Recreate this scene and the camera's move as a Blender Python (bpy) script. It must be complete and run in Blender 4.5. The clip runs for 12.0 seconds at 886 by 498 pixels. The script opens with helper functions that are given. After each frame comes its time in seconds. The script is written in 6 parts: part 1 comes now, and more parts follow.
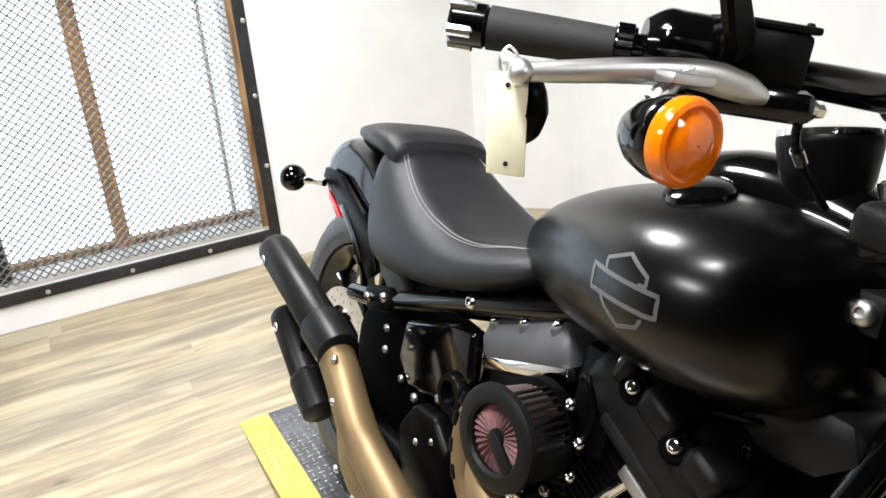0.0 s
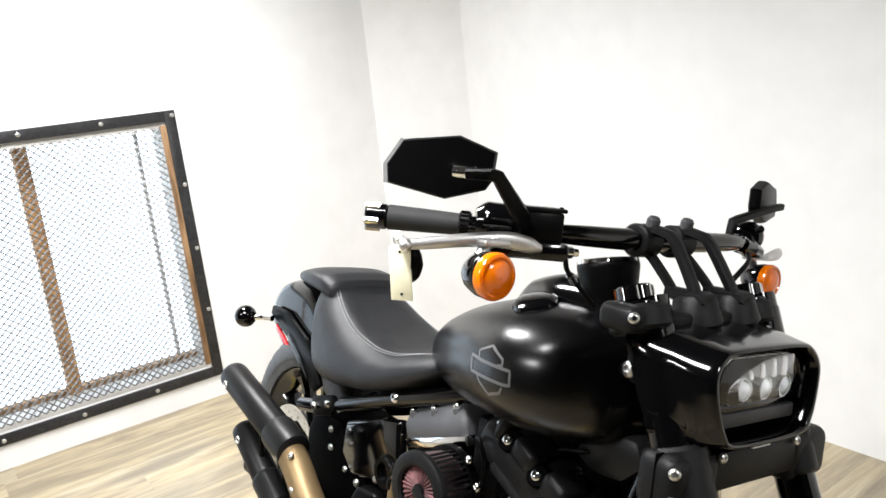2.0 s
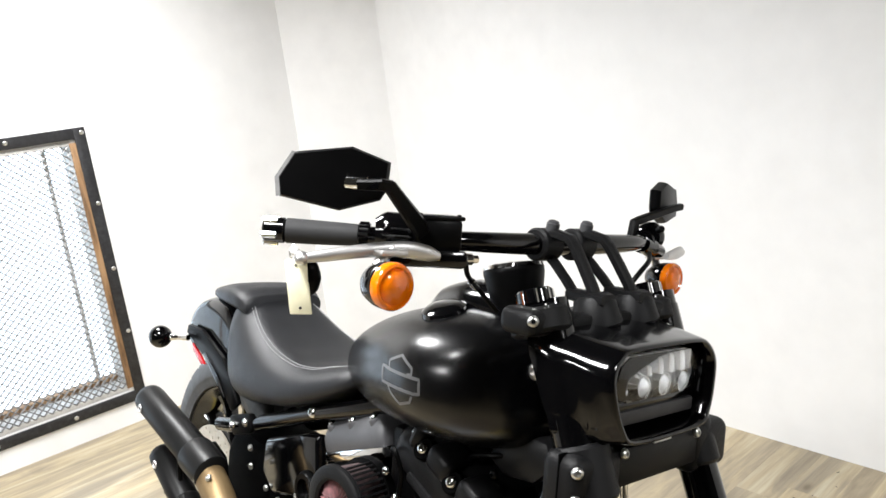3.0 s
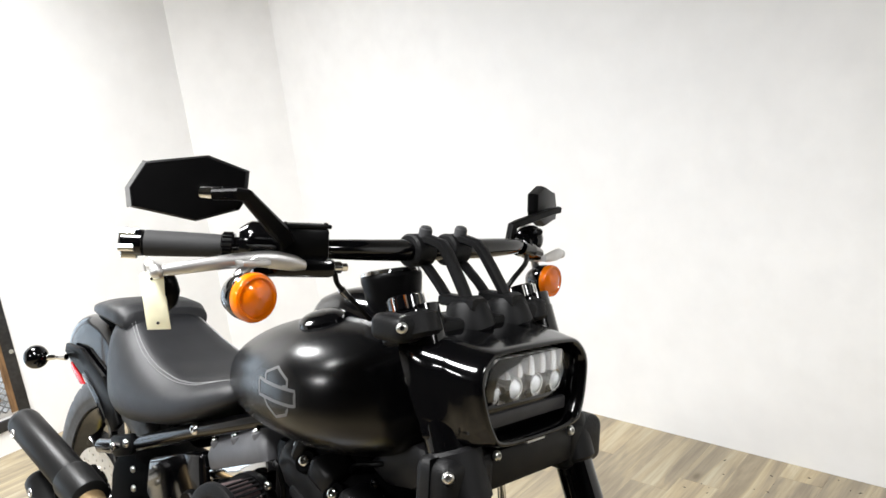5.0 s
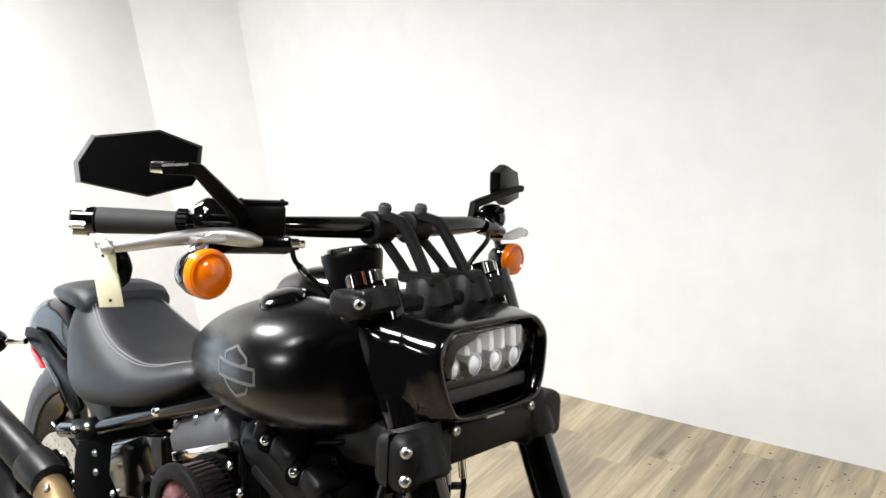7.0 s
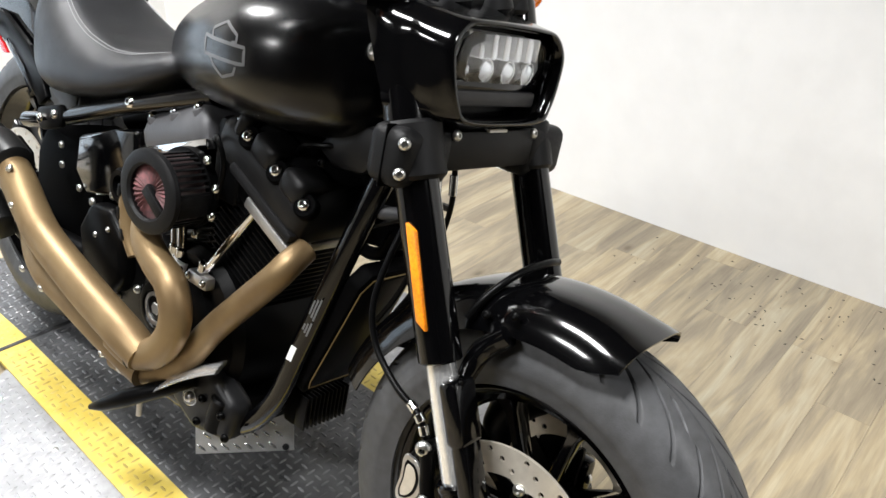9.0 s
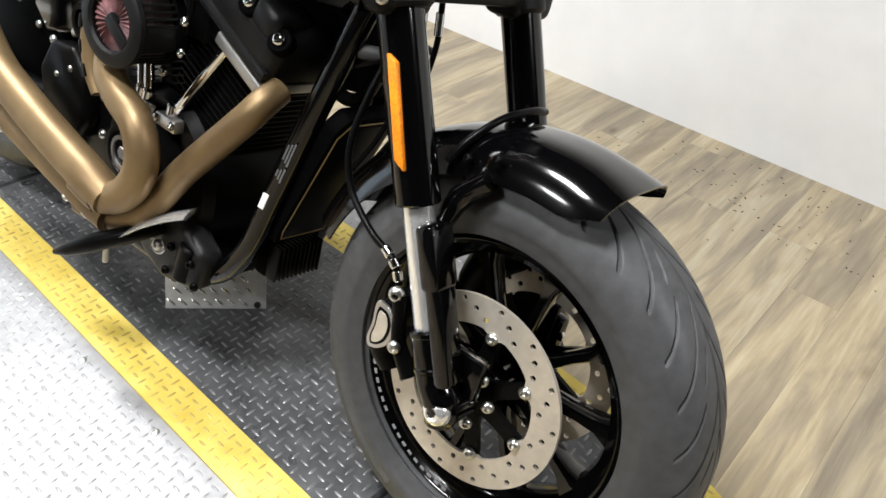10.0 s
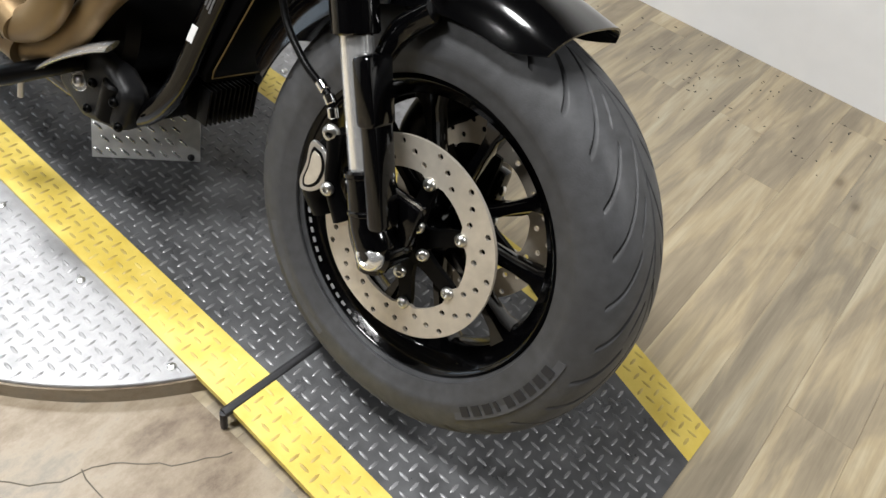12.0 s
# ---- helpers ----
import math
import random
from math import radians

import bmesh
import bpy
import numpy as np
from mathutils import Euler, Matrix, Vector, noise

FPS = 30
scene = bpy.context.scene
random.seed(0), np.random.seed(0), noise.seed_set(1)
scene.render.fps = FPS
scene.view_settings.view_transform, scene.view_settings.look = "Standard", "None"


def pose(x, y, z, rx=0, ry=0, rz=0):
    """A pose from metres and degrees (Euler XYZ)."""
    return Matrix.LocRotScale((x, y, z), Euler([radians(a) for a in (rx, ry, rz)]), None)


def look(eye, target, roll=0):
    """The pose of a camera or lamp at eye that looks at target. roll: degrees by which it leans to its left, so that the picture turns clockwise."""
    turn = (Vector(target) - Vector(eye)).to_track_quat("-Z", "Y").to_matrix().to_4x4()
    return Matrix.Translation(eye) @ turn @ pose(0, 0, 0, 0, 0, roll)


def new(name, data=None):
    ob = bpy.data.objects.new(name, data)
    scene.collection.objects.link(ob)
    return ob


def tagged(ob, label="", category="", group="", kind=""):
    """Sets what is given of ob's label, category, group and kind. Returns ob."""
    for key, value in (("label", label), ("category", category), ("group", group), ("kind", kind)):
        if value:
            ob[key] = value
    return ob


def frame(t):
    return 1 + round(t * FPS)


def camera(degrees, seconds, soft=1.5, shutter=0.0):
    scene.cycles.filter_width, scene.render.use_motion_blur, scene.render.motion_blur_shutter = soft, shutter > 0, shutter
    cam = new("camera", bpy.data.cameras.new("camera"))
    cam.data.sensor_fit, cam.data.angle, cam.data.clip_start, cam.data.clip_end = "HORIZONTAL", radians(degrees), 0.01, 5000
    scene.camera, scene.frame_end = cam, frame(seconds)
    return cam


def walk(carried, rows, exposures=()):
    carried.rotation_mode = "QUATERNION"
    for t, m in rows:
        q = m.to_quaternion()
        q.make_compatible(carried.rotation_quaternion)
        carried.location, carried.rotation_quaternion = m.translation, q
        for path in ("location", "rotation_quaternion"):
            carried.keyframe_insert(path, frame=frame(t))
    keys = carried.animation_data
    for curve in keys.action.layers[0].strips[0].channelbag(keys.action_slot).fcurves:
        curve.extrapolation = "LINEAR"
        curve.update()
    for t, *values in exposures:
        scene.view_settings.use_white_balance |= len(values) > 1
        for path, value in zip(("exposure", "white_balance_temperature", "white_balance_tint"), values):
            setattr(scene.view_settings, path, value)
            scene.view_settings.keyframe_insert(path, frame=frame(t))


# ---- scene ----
cam = camera(60.0, 12.0, soft=1.55)
PATH = [
    (0, (-0.532, 0.005, 1.231), (0.337, 1.627, 0.447), -4.3),
    (0.5, (-0.59, -0.158, 1.267), (0.282, 1.51, 0.591), -7.4),
    (1, (-0.705, -0.282, 1.335), (0.297, 1.344, 0.743), -7.6),
    (1.5, (-0.729, -0.332, 1.356), (0.338, 1.291, 0.878), -5.5),
    (2, (-0.721, -0.344, 1.351), (0.388, 1.249, 0.868), -6.3),
    (2.5, (-0.703, -0.357, 1.348), (0.476, 1.183, 0.858), -6.3),
    (3, (-0.685, -0.374, 1.347), (0.558, 1.118, 0.867), -7.3),
    (3.5, (-0.67, -0.388, 1.346), (0.629, 1.056, 0.871), -7.6),
    (5.5, (-0.631, -0.421, 1.339), (0.788, 0.9, 0.847), -7.4),
    (6, (-0.626, -0.429, 1.341), (0.807, 0.88, 0.858), -7.8),
    (6.5, (-0.625, -0.434, 1.34), (0.818, 0.862, 0.853), -7.7),
    (8.5, (-0.647, -0.389, 1.21), (0.695, 0.798, 0.32), -1.3),
    (9, (-0.651, -0.38, 1.174), (0.677, 0.737, 0.181), 2.0),
    (9.5, (-0.653, -0.379, 1.138), (0.649, 0.668, 0.039), 4.6),
    (10, (-0.651, -0.383, 1.098), (0.61, 0.583, -0.117), 6.0),
    (10.5, (-0.653, -0.388, 1.057), (0.564, 0.5, -0.258), 8.3),
    (11, (-0.658, -0.397, 1.021), (0.542, 0.409, -0.361), 10.5),
    (11.5, (-0.663, -0.406, 1.003), (0.527, 0.353, -0.413), 11.7),
    (12, (-0.642, -0.408, 1.032), (0.574, 0.322, -0.379), 12.6),
]
EXPOSURES = [(0, -0.15), (1.0, -0.1), (2.5, 0.0), (9.0, 0.0), (10.0, -0.1), (11.0, -0.2), (12, -0.35)]
walk(cam, [(t, look(eye, target, roll)) for t, eye, target, roll in PATH], EXPOSURES)


# ---- world and light ----
scene.view_settings.exposure = 0.0
world = bpy.data.worlds.new("world")
scene.world = world
world.use_nodes = True
world.node_tree.nodes["Background"].inputs["Color"].default_value = (0.75, 0.85, 1.0, 1)
world.node_tree.nodes["Background"].inputs["Strength"].default_value = 0.4


def area(name, x, y, z, sx, sy, power, colour=(1, 0.97, 0.92), rot=(0, 0, 0)):
    lamp = bpy.data.lights.new(name, "AREA")
    lamp.shape, lamp.size, lamp.size_y, lamp.energy, lamp.color = "RECTANGLE", sx, sy, power, colour
    lamp.spread = radians(152)
    ob = new(name, lamp)
    ob.matrix_world = pose(x, y, z, *rot)
    return ob


CEIL = 2.5
LAMPS = [(-0.68, 0.4), (-0.1, 2.0), (-2.5, 0.9), (0.4, -2.3)]
for lx, ly in LAMPS:
    area("ceiling_lamp", lx, ly, CEIL - 0.075, 0.30, 0.66, 63, (0.995, 1.0, 1.005))


# ---- materials ----
def mat(name, colour, rough=0.5, metal=0.0, vary=0.0, scale=20.0, bump=0.0, bscale=200.0, coat=0.0, trans=0.0, spec=0.5, detail=6.0, rvary=0.0, tint=None):
    """A surface with grain and stains at two scales, fine relief and roughness wear."""
    m = bpy.data.materials.new(name)
    m.use_nodes = True
    nt = m.node_tree
    b = nt.nodes["Principled BSDF"]
    b.inputs["Base Color"].default_value = (*colour, 1)
    b.inputs["Roughness"].default_value = rough
    b.inputs["Metallic"].default_value = metal
    b.inputs["Coat Weight"].default_value = coat
    b.inputs["Coat Roughness"].default_value = 0.07
    b.inputs["Transmission Weight"].default_value = trans
    b.inputs["Specular IOR Level"].default_value = spec
    co = nt.nodes.new("ShaderNodeTexCoord")

    def grain(sc, det=detail):
        n = nt.nodes.new("ShaderNodeTexNoise")
        n.inputs["Scale"].default_value, n.inputs["Detail"].default_value = sc, det
        nt.links.new(co.outputs["Object"], n.inputs["Vector"])
        return n

    if vary:
        n1, n2 = grain(scale), grain(scale * 0.13)
        add = nt.nodes.new("ShaderNodeMath")
        add.operation = "MULTIPLY"
        nt.links.new(n1.outputs["Fac"], add.inputs[0])
        nt.links.new(n2.outputs["Fac"], add.inputs[1])
        ramp = nt.nodes.new("ShaderNodeValToRGB")
        lo = [max(0, c * (1 - vary)) for c in colour] if tint is None else tint
        ramp.color_ramp.elements[0].position, ramp.color_ramp.elements[1].position = 0.12, 0.4
        ramp.color_ramp.elements[0].color = (*lo, 1)
        ramp.color_ramp.elements[1].color = (*[min(1, c * (1 + 0.4 * vary)) for c in colour], 1)
        nt.links.new(add.outputs[0], ramp.inputs["Fac"])
        nt.links.new(ramp.outputs["Color"], b.inputs["Base Color"])
    if rvary:
        n3 = grain(scale * 0.7)
        mr = nt.nodes.new("ShaderNodeMapRange")
        mr.inputs["To Min"].default_value, mr.inputs["To Max"].default_value = max(0.02, rough - rvary), min(1, rough + rvary)
        nt.links.new(n3.outputs["Fac"], mr.inputs["Value"])
        nt.links.new(mr.outputs["Result"], b.inputs["Roughness"])
    if bump:
        n4 = grain(bscale, 3.0)
        bp = nt.nodes.new("ShaderNodeBump")
        bp.inputs["Strength"].default_value, bp.inputs["Distance"].default_value = bump, 0.002
        nt.links.new(n4.outputs["Fac"], bp.inputs["Height"])
        nt.links.new(bp.outputs["Normal"], b.inputs["Normal"])
    return m


def glow(name, colour, strength):
    m = bpy.data.materials.new(name)
    m.use_nodes = True
    b = m.node_tree.nodes["Principled BSDF"]
    b.inputs["Base Color"].default_value = (*colour, 1)
    b.inputs["Emission Color"].default_value = (*colour, 1)
    b.inputs["Emission Strength"].default_value = strength
    return m


def wood(name, colours, along=(1, 12, 12), rough=0.42, per_object=True):
    """Printed or sawn boards: streaks along the grain, each board with its own tone."""
    m = bpy.data.materials.new(name)
    m.use_nodes = True
    nt = m.node_tree
    b = nt.nodes["Principled BSDF"]
    co, mp, info = nt.nodes.new("ShaderNodeTexCoord"), nt.nodes.new("ShaderNodeMapping"), nt.nodes.new("ShaderNodeObjectInfo")
    mp.inputs["Scale"].default_value = along
    shift = nt.nodes.new("ShaderNodeVectorMath")
    shift.operation = "MULTIPLY_ADD"
    shift.inputs[1].default_value = (37, 37, 37)
    geo = nt.nodes.new("ShaderNodeNewGeometry")
    src = nt.nodes.new("ShaderNodeMath")
    src.operation = "ADD"
    nt.links.new(info.outputs["Random"], src.inputs[0])
    nt.links.new(geo.outputs["Random Per Island"], src.inputs[1])
    cx = nt.nodes.new("ShaderNodeCombineXYZ")
    for k in range(3):
        nt.links.new(src.outputs[0], cx.inputs[k])
    nt.links.new(cx.outputs[0], shift.inputs[0])
    nt.links.new(co.outputs["Object"], mp.inputs["Vector"])
    nt.links.new(mp.outputs["Vector"], shift.inputs[2])
    n1, n2 = nt.nodes.new("ShaderNodeTexNoise"), nt.nodes.new("ShaderNodeTexNoise")
    n1.inputs["Scale"].default_value, n1.inputs["Detail"].default_value, n1.inputs["Distortion"].default_value = 1.6, 5, 0.6
    n2.inputs["Scale"].default_value, n2.inputs["Detail"].default_value, n2.inputs["Roughness"].default_value = 7, 9, 0.75
    for n in (n1, n2):
        nt.links.new(shift.outputs[0], n.inputs["Vector"])
    mix = nt.nodes.new("ShaderNodeMath")
    mix.operation = "MULTIPLY_ADD"
    mix.inputs[1].default_value = 0.54
    nt.links.new(n2.outputs["Fac"], mix.inputs[0])
    nt.links.new(n1.outputs["Fac"], mix.inputs[2])
    tone = nt.nodes.new("ShaderNodeMath")
    tone.operation = "MULTIPLY_ADD"
    tone.inputs[1].default_value = 0.045
    nt.links.new(src.outputs[0], tone.inputs[0])
    nt.links.new(mix.outputs[0], tone.inputs[2])
    ramp = nt.nodes.new("ShaderNodeValToRGB")
    els = ramp.color_ramp.elements
    while len(els) < len(colours):
        els.new(0.5)
    for k, c in enumerate(colours):
        els[k].position, els[k].color = 0.62 + 0.36 * k / (len(colours) - 1), (*c, 1)
    nt.links.new(tone.outputs[0], ramp.inputs["Fac"])
    nt.links.new(ramp.outputs["Color"], b.inputs["Base Color"])
    b.inputs["Roughness"].default_value = rough
    bp = nt.nodes.new("ShaderNodeBump")
    bp.inputs["Strength"].default_value, bp.inputs["Distance"].default_value = 0.15, 0.001
    nt.links.new(n2.outputs["Fac"], bp.inputs["Height"])
    nt.links.new(bp.outputs["Normal"], b.inputs["Normal"])
    return m


def printed_planks():
    """Vinyl boards printed with cream wood and grey-brown weathered figure, fine grain and small knots."""
    m = bpy.data.materials.new("plank_floor")
    m.use_nodes = True
    nt = m.node_tree
    b = nt.nodes["Principled BSDF"]

    def node(kind, **values):
        n = nt.nodes.new("ShaderNode" + kind)
        for key, v in values.items():
            n.inputs[key.replace("_", " ")].default_value = v
        return n

    co, info = node("TexCoord"), node("ObjectInfo")
    shift = node("VectorMath")
    shift.operation = "MULTIPLY_ADD"
    shift.inputs[1].default_value = (41, 17, 29)
    nt.links.new(info.outputs["Random"], shift.inputs[0])
    nt.links.new(co.outputs["Object"], shift.inputs[2])

    def field(along, across, detail, rough, distort=0.0):
        mp = node("Mapping", Scale=(along, across, across))
        n = node("TexNoise", Scale=1.0, Detail=detail, Roughness=rough, Distortion=distort)
        nt.links.new(shift.outputs[0], mp.inputs["Vector"])
        nt.links.new(mp.outputs["Vector"], n.inputs["Vector"])
        return n

    def ramp(src, stops):
        r = node("ValToRGB")
        els = r.color_ramp.elements
        while len(els) < len(stops):
            els.new(0.5)
        for e, (p, c) in zip(els, stops):
            e.position, e.color = p, (*c, 1)
        nt.links.new(src, r.inputs["Fac"])
        return r

    def mix(kind, fac, a, c):
        n = nt.nodes.new("ShaderNodeMix")
        n.data_type, n.blend_type = "RGBA", kind
        n.inputs["Factor"].default_value = fac
        nt.links.new(a, n.inputs["A"])
        nt.links.new(c, n.inputs["B"])
        return n.outputs["Result"]

    figure = ramp(field(2.2, 15, 4, 0.55, 0.7).outputs["Fac"], [(0.34, (0.235, 0.198, 0.142)), (0.46, (0.30, 0.255, 0.182)), (0.54, (0.385, 0.320, 0.212)), (0.70, (0.46, 0.41, 0.30))])
    streak = ramp(field(5, 110, 5, 0.7).outputs["Fac"], [(0.30, (0.80, 0.79, 0.77)), (0.62, (1.06, 1.05, 1.03))])
    board = ramp(info.outputs["Random"], [(0.0, (0.86, 0.87, 0.89)), (0.5, (0.97, 0.96, 0.95)), (1.0, (1.04, 1.02, 0.98))])
    col = mix("MULTIPLY", 1.0, figure.outputs["Color"], streak.outputs["Color"])
    col = mix("MULTIPLY", 1.0, col, board.outputs["Color"])
    kmap = node("Mapping", Scale=(3.2, 6.5, 6.5))
    nt.links.new(shift.outputs[0], kmap.inputs["Vector"])
    knot = node("TexVoronoi", Scale=1.0)
    nt.links.new(kmap.outputs["Vector"], knot.inputs["Vector"])
    dark = ramp(knot.outputs["Distance"], [(0.035, (0.42, 0.38, 0.33)), (0.075, (0.80, 0.77, 0.73)), (0.13, (1, 1, 1))])
    col = mix("MULTIPLY", 0.8, col, dark.outputs["Color"])
    nt.links.new(col, b.inputs["Base Color"])
    b.inputs["Roughness"].default_value = 0.40
    bp = node("Bump", Strength=0.12, Distance=0.001)
    nt.links.new(streak.outputs["Color"], bp.inputs["Height"])
    nt.links.new(bp.outputs["Normal"], b.inputs["Normal"])
    return m


M_wall = mat("white_wall_paint", (0.80, 0.80, 0.80), 0.75, vary=0.05, scale=9, bump=0.08, bscale=300)
# Near-black for the unseen surfaces, chosen so glossy blacks mirror nothing bright.
M_dark = mat("dark_surround", (0.022, 0.021, 0.020), 0.8, vary=0.3, scale=6, bump=0.1, bscale=200)
M_plank = printed_planks()
M_stone = wood("flagstone", [(0.10, 0.068, 0.04), (0.19, 0.145, 0.095), (0.26, 0.215, 0.155), (0.17, 0.15, 0.12)], along=(2.5, 4, 4), rough=0.5)
M_steel = mat("dark_steel", (0.045, 0.045, 0.048), 0.45, 0.6, vary=0.4, scale=60, bump=0.1, rvary=0.1)
M_rawwood = wood("raw_wood", [(0.10, 0.055, 0.025), (0.23, 0.13, 0.06), (0.33, 0.20, 0.10)], along=(18, 18, 2), rough=0.7)
M_post = wood("brown_post", [(0.27, 0.13, 0.05), (0.44, 0.23, 0.09), (0.55, 0.30, 0.125)], along=(18, 18, 2), rough=0.6)
M_reveal = mat("grey_white_reveal", (0.55, 0.54, 0.52), 0.7, vary=0.25, scale=14, bump=0.1)
M_mesh = mat("expanded_metal", (0.22, 0.215, 0.21), 0.5, 0.5, vary=0.3, scale=80)
M_sky = glow("outdoor_glow", (0.76, 0.88, 1.0), 2.9)
M_alu = mat("aluminium_plate", (0.31, 0.31, 0.315), 0.46, 0.6, vary=0.25, scale=45, bump=0.12, bscale=260, rvary=0.12)
M_mat = mat("black_plate", (0.086, 0.087, 0.090), 0.30, 0.0, vary=0.5, scale=30, bump=0.1, bscale=300, rvary=0.12)
# Tread tops: paler from wear, with their glints put into the base colour too.
M_worn_glint = mat("worn_glint_tread", (0.21, 0.21, 0.215), 0.33, 0.3, vary=0.6, scale=18, rvary=0.12)
M_scuff = mat("scuffed_yellow", (0.52, 0.41, 0.11), 0.4, vary=0.4, scale=20, rvary=0.1, tint=(0.27, 0.19, 0.04))
M_yellow = mat("yellow_paint", (0.60, 0.48, 0.12), 0.45, 0.0, vary=0.35, scale=24, bump=0.1, bscale=240, rvary=0.1, tint=(0.50, 0.36, 0.05))


# ---- mesh helpers ----
def part(name, bm, material, parent=None, label="", smooth=38):
    me = bpy.data.meshes.new(name)
    bmesh.ops.recalc_face_normals(bm, faces=bm.faces)
    bm.to_mesh(me)
    bm.free()
    me.materials.append(material)
    me.polygons.foreach_set("use_smooth", [True] * len(me.polygons))
    me.set_sharp_from_angle(angle=radians(smooth))
    ob = new(name, me)
    if parent:
        ob.parent = parent
    if label:
        ob["label"] = label
    return ob


def box(bm, lo, hi, bevel=0.0, m=None, seg=2):
    c, s = [(a + b) / 2 for a, b in zip(lo, hi)], [abs(b - a) for a, b in zip(lo, hi)]
    r = bmesh.ops.create_cube(bm, size=1, matrix=(m or Matrix()) @ Matrix.Translation(c) @ Matrix.Diagonal((*s, 1)))
    if bevel:
        es = list({e for v in r["verts"] for e in v.link_edges})
        bmesh.ops.bevel(bm, geom=es, offset=bevel, segments=seg, affect="EDGES", profile=0.5)
    return bm


def loop_faces(bm, rings, closed=True, caps=True):
    vs = [[bm.verts.new(p) for p in ring] for ring in rings]
    n = len(rings[0])
    for a, b in zip(vs, vs[1:]):
        for i in range(n if closed else n - 1):
            j = (i + 1) % n
            bm.faces.new((a[i], a[j], b[j], b[i]))
    if caps and closed:
        bm.faces.new(vs[0][::-1])
        bm.faces.new(vs[-1])
    return vs


def frame_of(d):
    d = Vector(d).normalized()
    u = d.orthogonal().normalized()
    return u, d.cross(u)


def cyl(bm, a, b, r, r2=None, seg=20, bevel=0.0):
    """A rod from a to b, with chamfered ends."""
    a, b = Vector(a), Vector(b)
    r2 = r if r2 is None else r2
    d = (b - a).normalized()
    u, v = frame_of(d)
    st = [(a, r), (b, r2)] if not bevel else [(a, r - bevel), (a + d * bevel, r), (b - d * bevel, r2), (b, r2 - bevel)]
    loop_faces(bm, [[c + q * (u * math.cos(t) + v * math.sin(t)) for t in [2 * math.pi * k / seg for k in range(seg)]] for c, q in st])
    return bm


def spline(pts, n=8):
    """Points along a smooth curve through pts."""
    P = [Vector(p) for p in pts]
    P = [2 * P[0] - P[1]] + P + [2 * P[-1] - P[-2]]
    out = []
    for i in range(1, len(P) - 2):
        for k in range(n):
            t = k / n
            out.append(0.5 * (2 * P[i] + (P[i + 1] - P[i - 1]) * t + (2 * P[i - 1] - 5 * P[i] + 4 * P[i + 1] - P[i + 2]) * t * t + (3 * P[i] - P[i - 1] - 3 * P[i + 1] + P[i + 2]) * t**3))
    return out + [P[-2]]


def tube(bm, pts, r, seg=14, n=8, caps=True, smooth=True):
    """A pipe through pts; r is one radius or one for each point."""
    rs = list(r) if isinstance(r, (list, tuple)) else [r] * len(pts)
    if smooth:
        path = spline([(*p,) for p in pts], n)
        rr = np.interp(np.linspace(0, len(pts) - 1, len(path)), range(len(pts)), rs)
    else:
        path, rr = [Vector(p) for p in pts], rs
    rings, u = [], None
    for i, p in enumerate(path):
        d = (path[min(i + 1, len(path) - 1)] - path[max(i - 1, 0)]).normalized()
        u = frame_of(d)[0] if u is None else (u - d * u.dot(d)).normalized()
        v = d.cross(u)
        rings.append([p + float(rr[i]) * (u * math.cos(t) + v * math.sin(t)) for t in [2 * math.pi * k / seg for k in range(seg)]])
    loop_faces(bm, rings, caps=caps)
    return bm


def lathe(bm, prof, m=None, seg=48, close=False):
    """Turns prof, rows of (along the axis, radius), round the local x axis."""
    m = m or Matrix()
    rings = [[m @ Vector((x, r * math.cos(t), r * math.sin(t))) for t in [2 * math.pi * k / seg for k in range(seg)]] for x, r in prof]
    if close:
        rings.append(rings[0])
    loop_faces(bm, rings, caps=not close)
    if close:
        bmesh.ops.remove_doubles(bm, verts=bm.verts, dist=1e-6)
    return bm


def slab(bm, poly, depth, m=None, bevel=0.0, seg=2):
    """A flat polygon (x, y) made depth thick along z, then put at m, with rounded edges."""
    m = m or Matrix()
    lo = [bm.verts.new(m @ Vector((x, y, 0))) for x, y in poly]
    hi = [bm.verts.new(m @ Vector((x, y, depth))) for x, y in poly]
    n = len(poly)
    fs = [bm.faces.new(lo[::-1]), bm.faces.new(hi)]
    fs += [bm.faces.new((lo[i], lo[(i + 1) % n], hi[(i + 1) % n], hi[i])) for i in range(n)]
    if bevel:
        es = list({e for fc in fs for e in fc.edges})
        bmesh.ops.bevel(bm, geom=es, offset=bevel, segments=seg, affect="EDGES", profile=0.5)
    return bm


def B():
    return bmesh.new()


# ---- room ----
FLOOR = -0.04
BACK, LEFT = 2.975, 1.605
X0, Y0 = -4.2, -4.2
sub = box(B(), (X0, Y0, FLOOR - 0.2), (LEFT + 0.2, BACK + 0.2, FLOOR - 0.004))
floor = tagged(part("floor", sub, M_plank), "greyed oak-look vinyl plank floor", "floor", kind="structure")

# window opening in the back wall
WX0, WX1, WZ0, WZ1 = -1.75, 0.235, 0.125, 1.2
bm = B()
box(bm, (X0, BACK, FLOOR - 0.1), (WX0, BACK + 0.12, CEIL))
box(bm, (WX1, BACK, FLOOR - 0.1), (LEFT + 0.2, BACK + 0.12, CEIL))
box(bm, (WX0, BACK, WZ1), (WX1, BACK + 0.12, CEIL))
box(bm, (WX0, BACK, FLOOR - 0.1), (WX1, BACK + 0.12, WZ0))
tagged(part("wall_north", bm, M_wall), "white painted wall with a caged window opening", "wall", kind="structure")
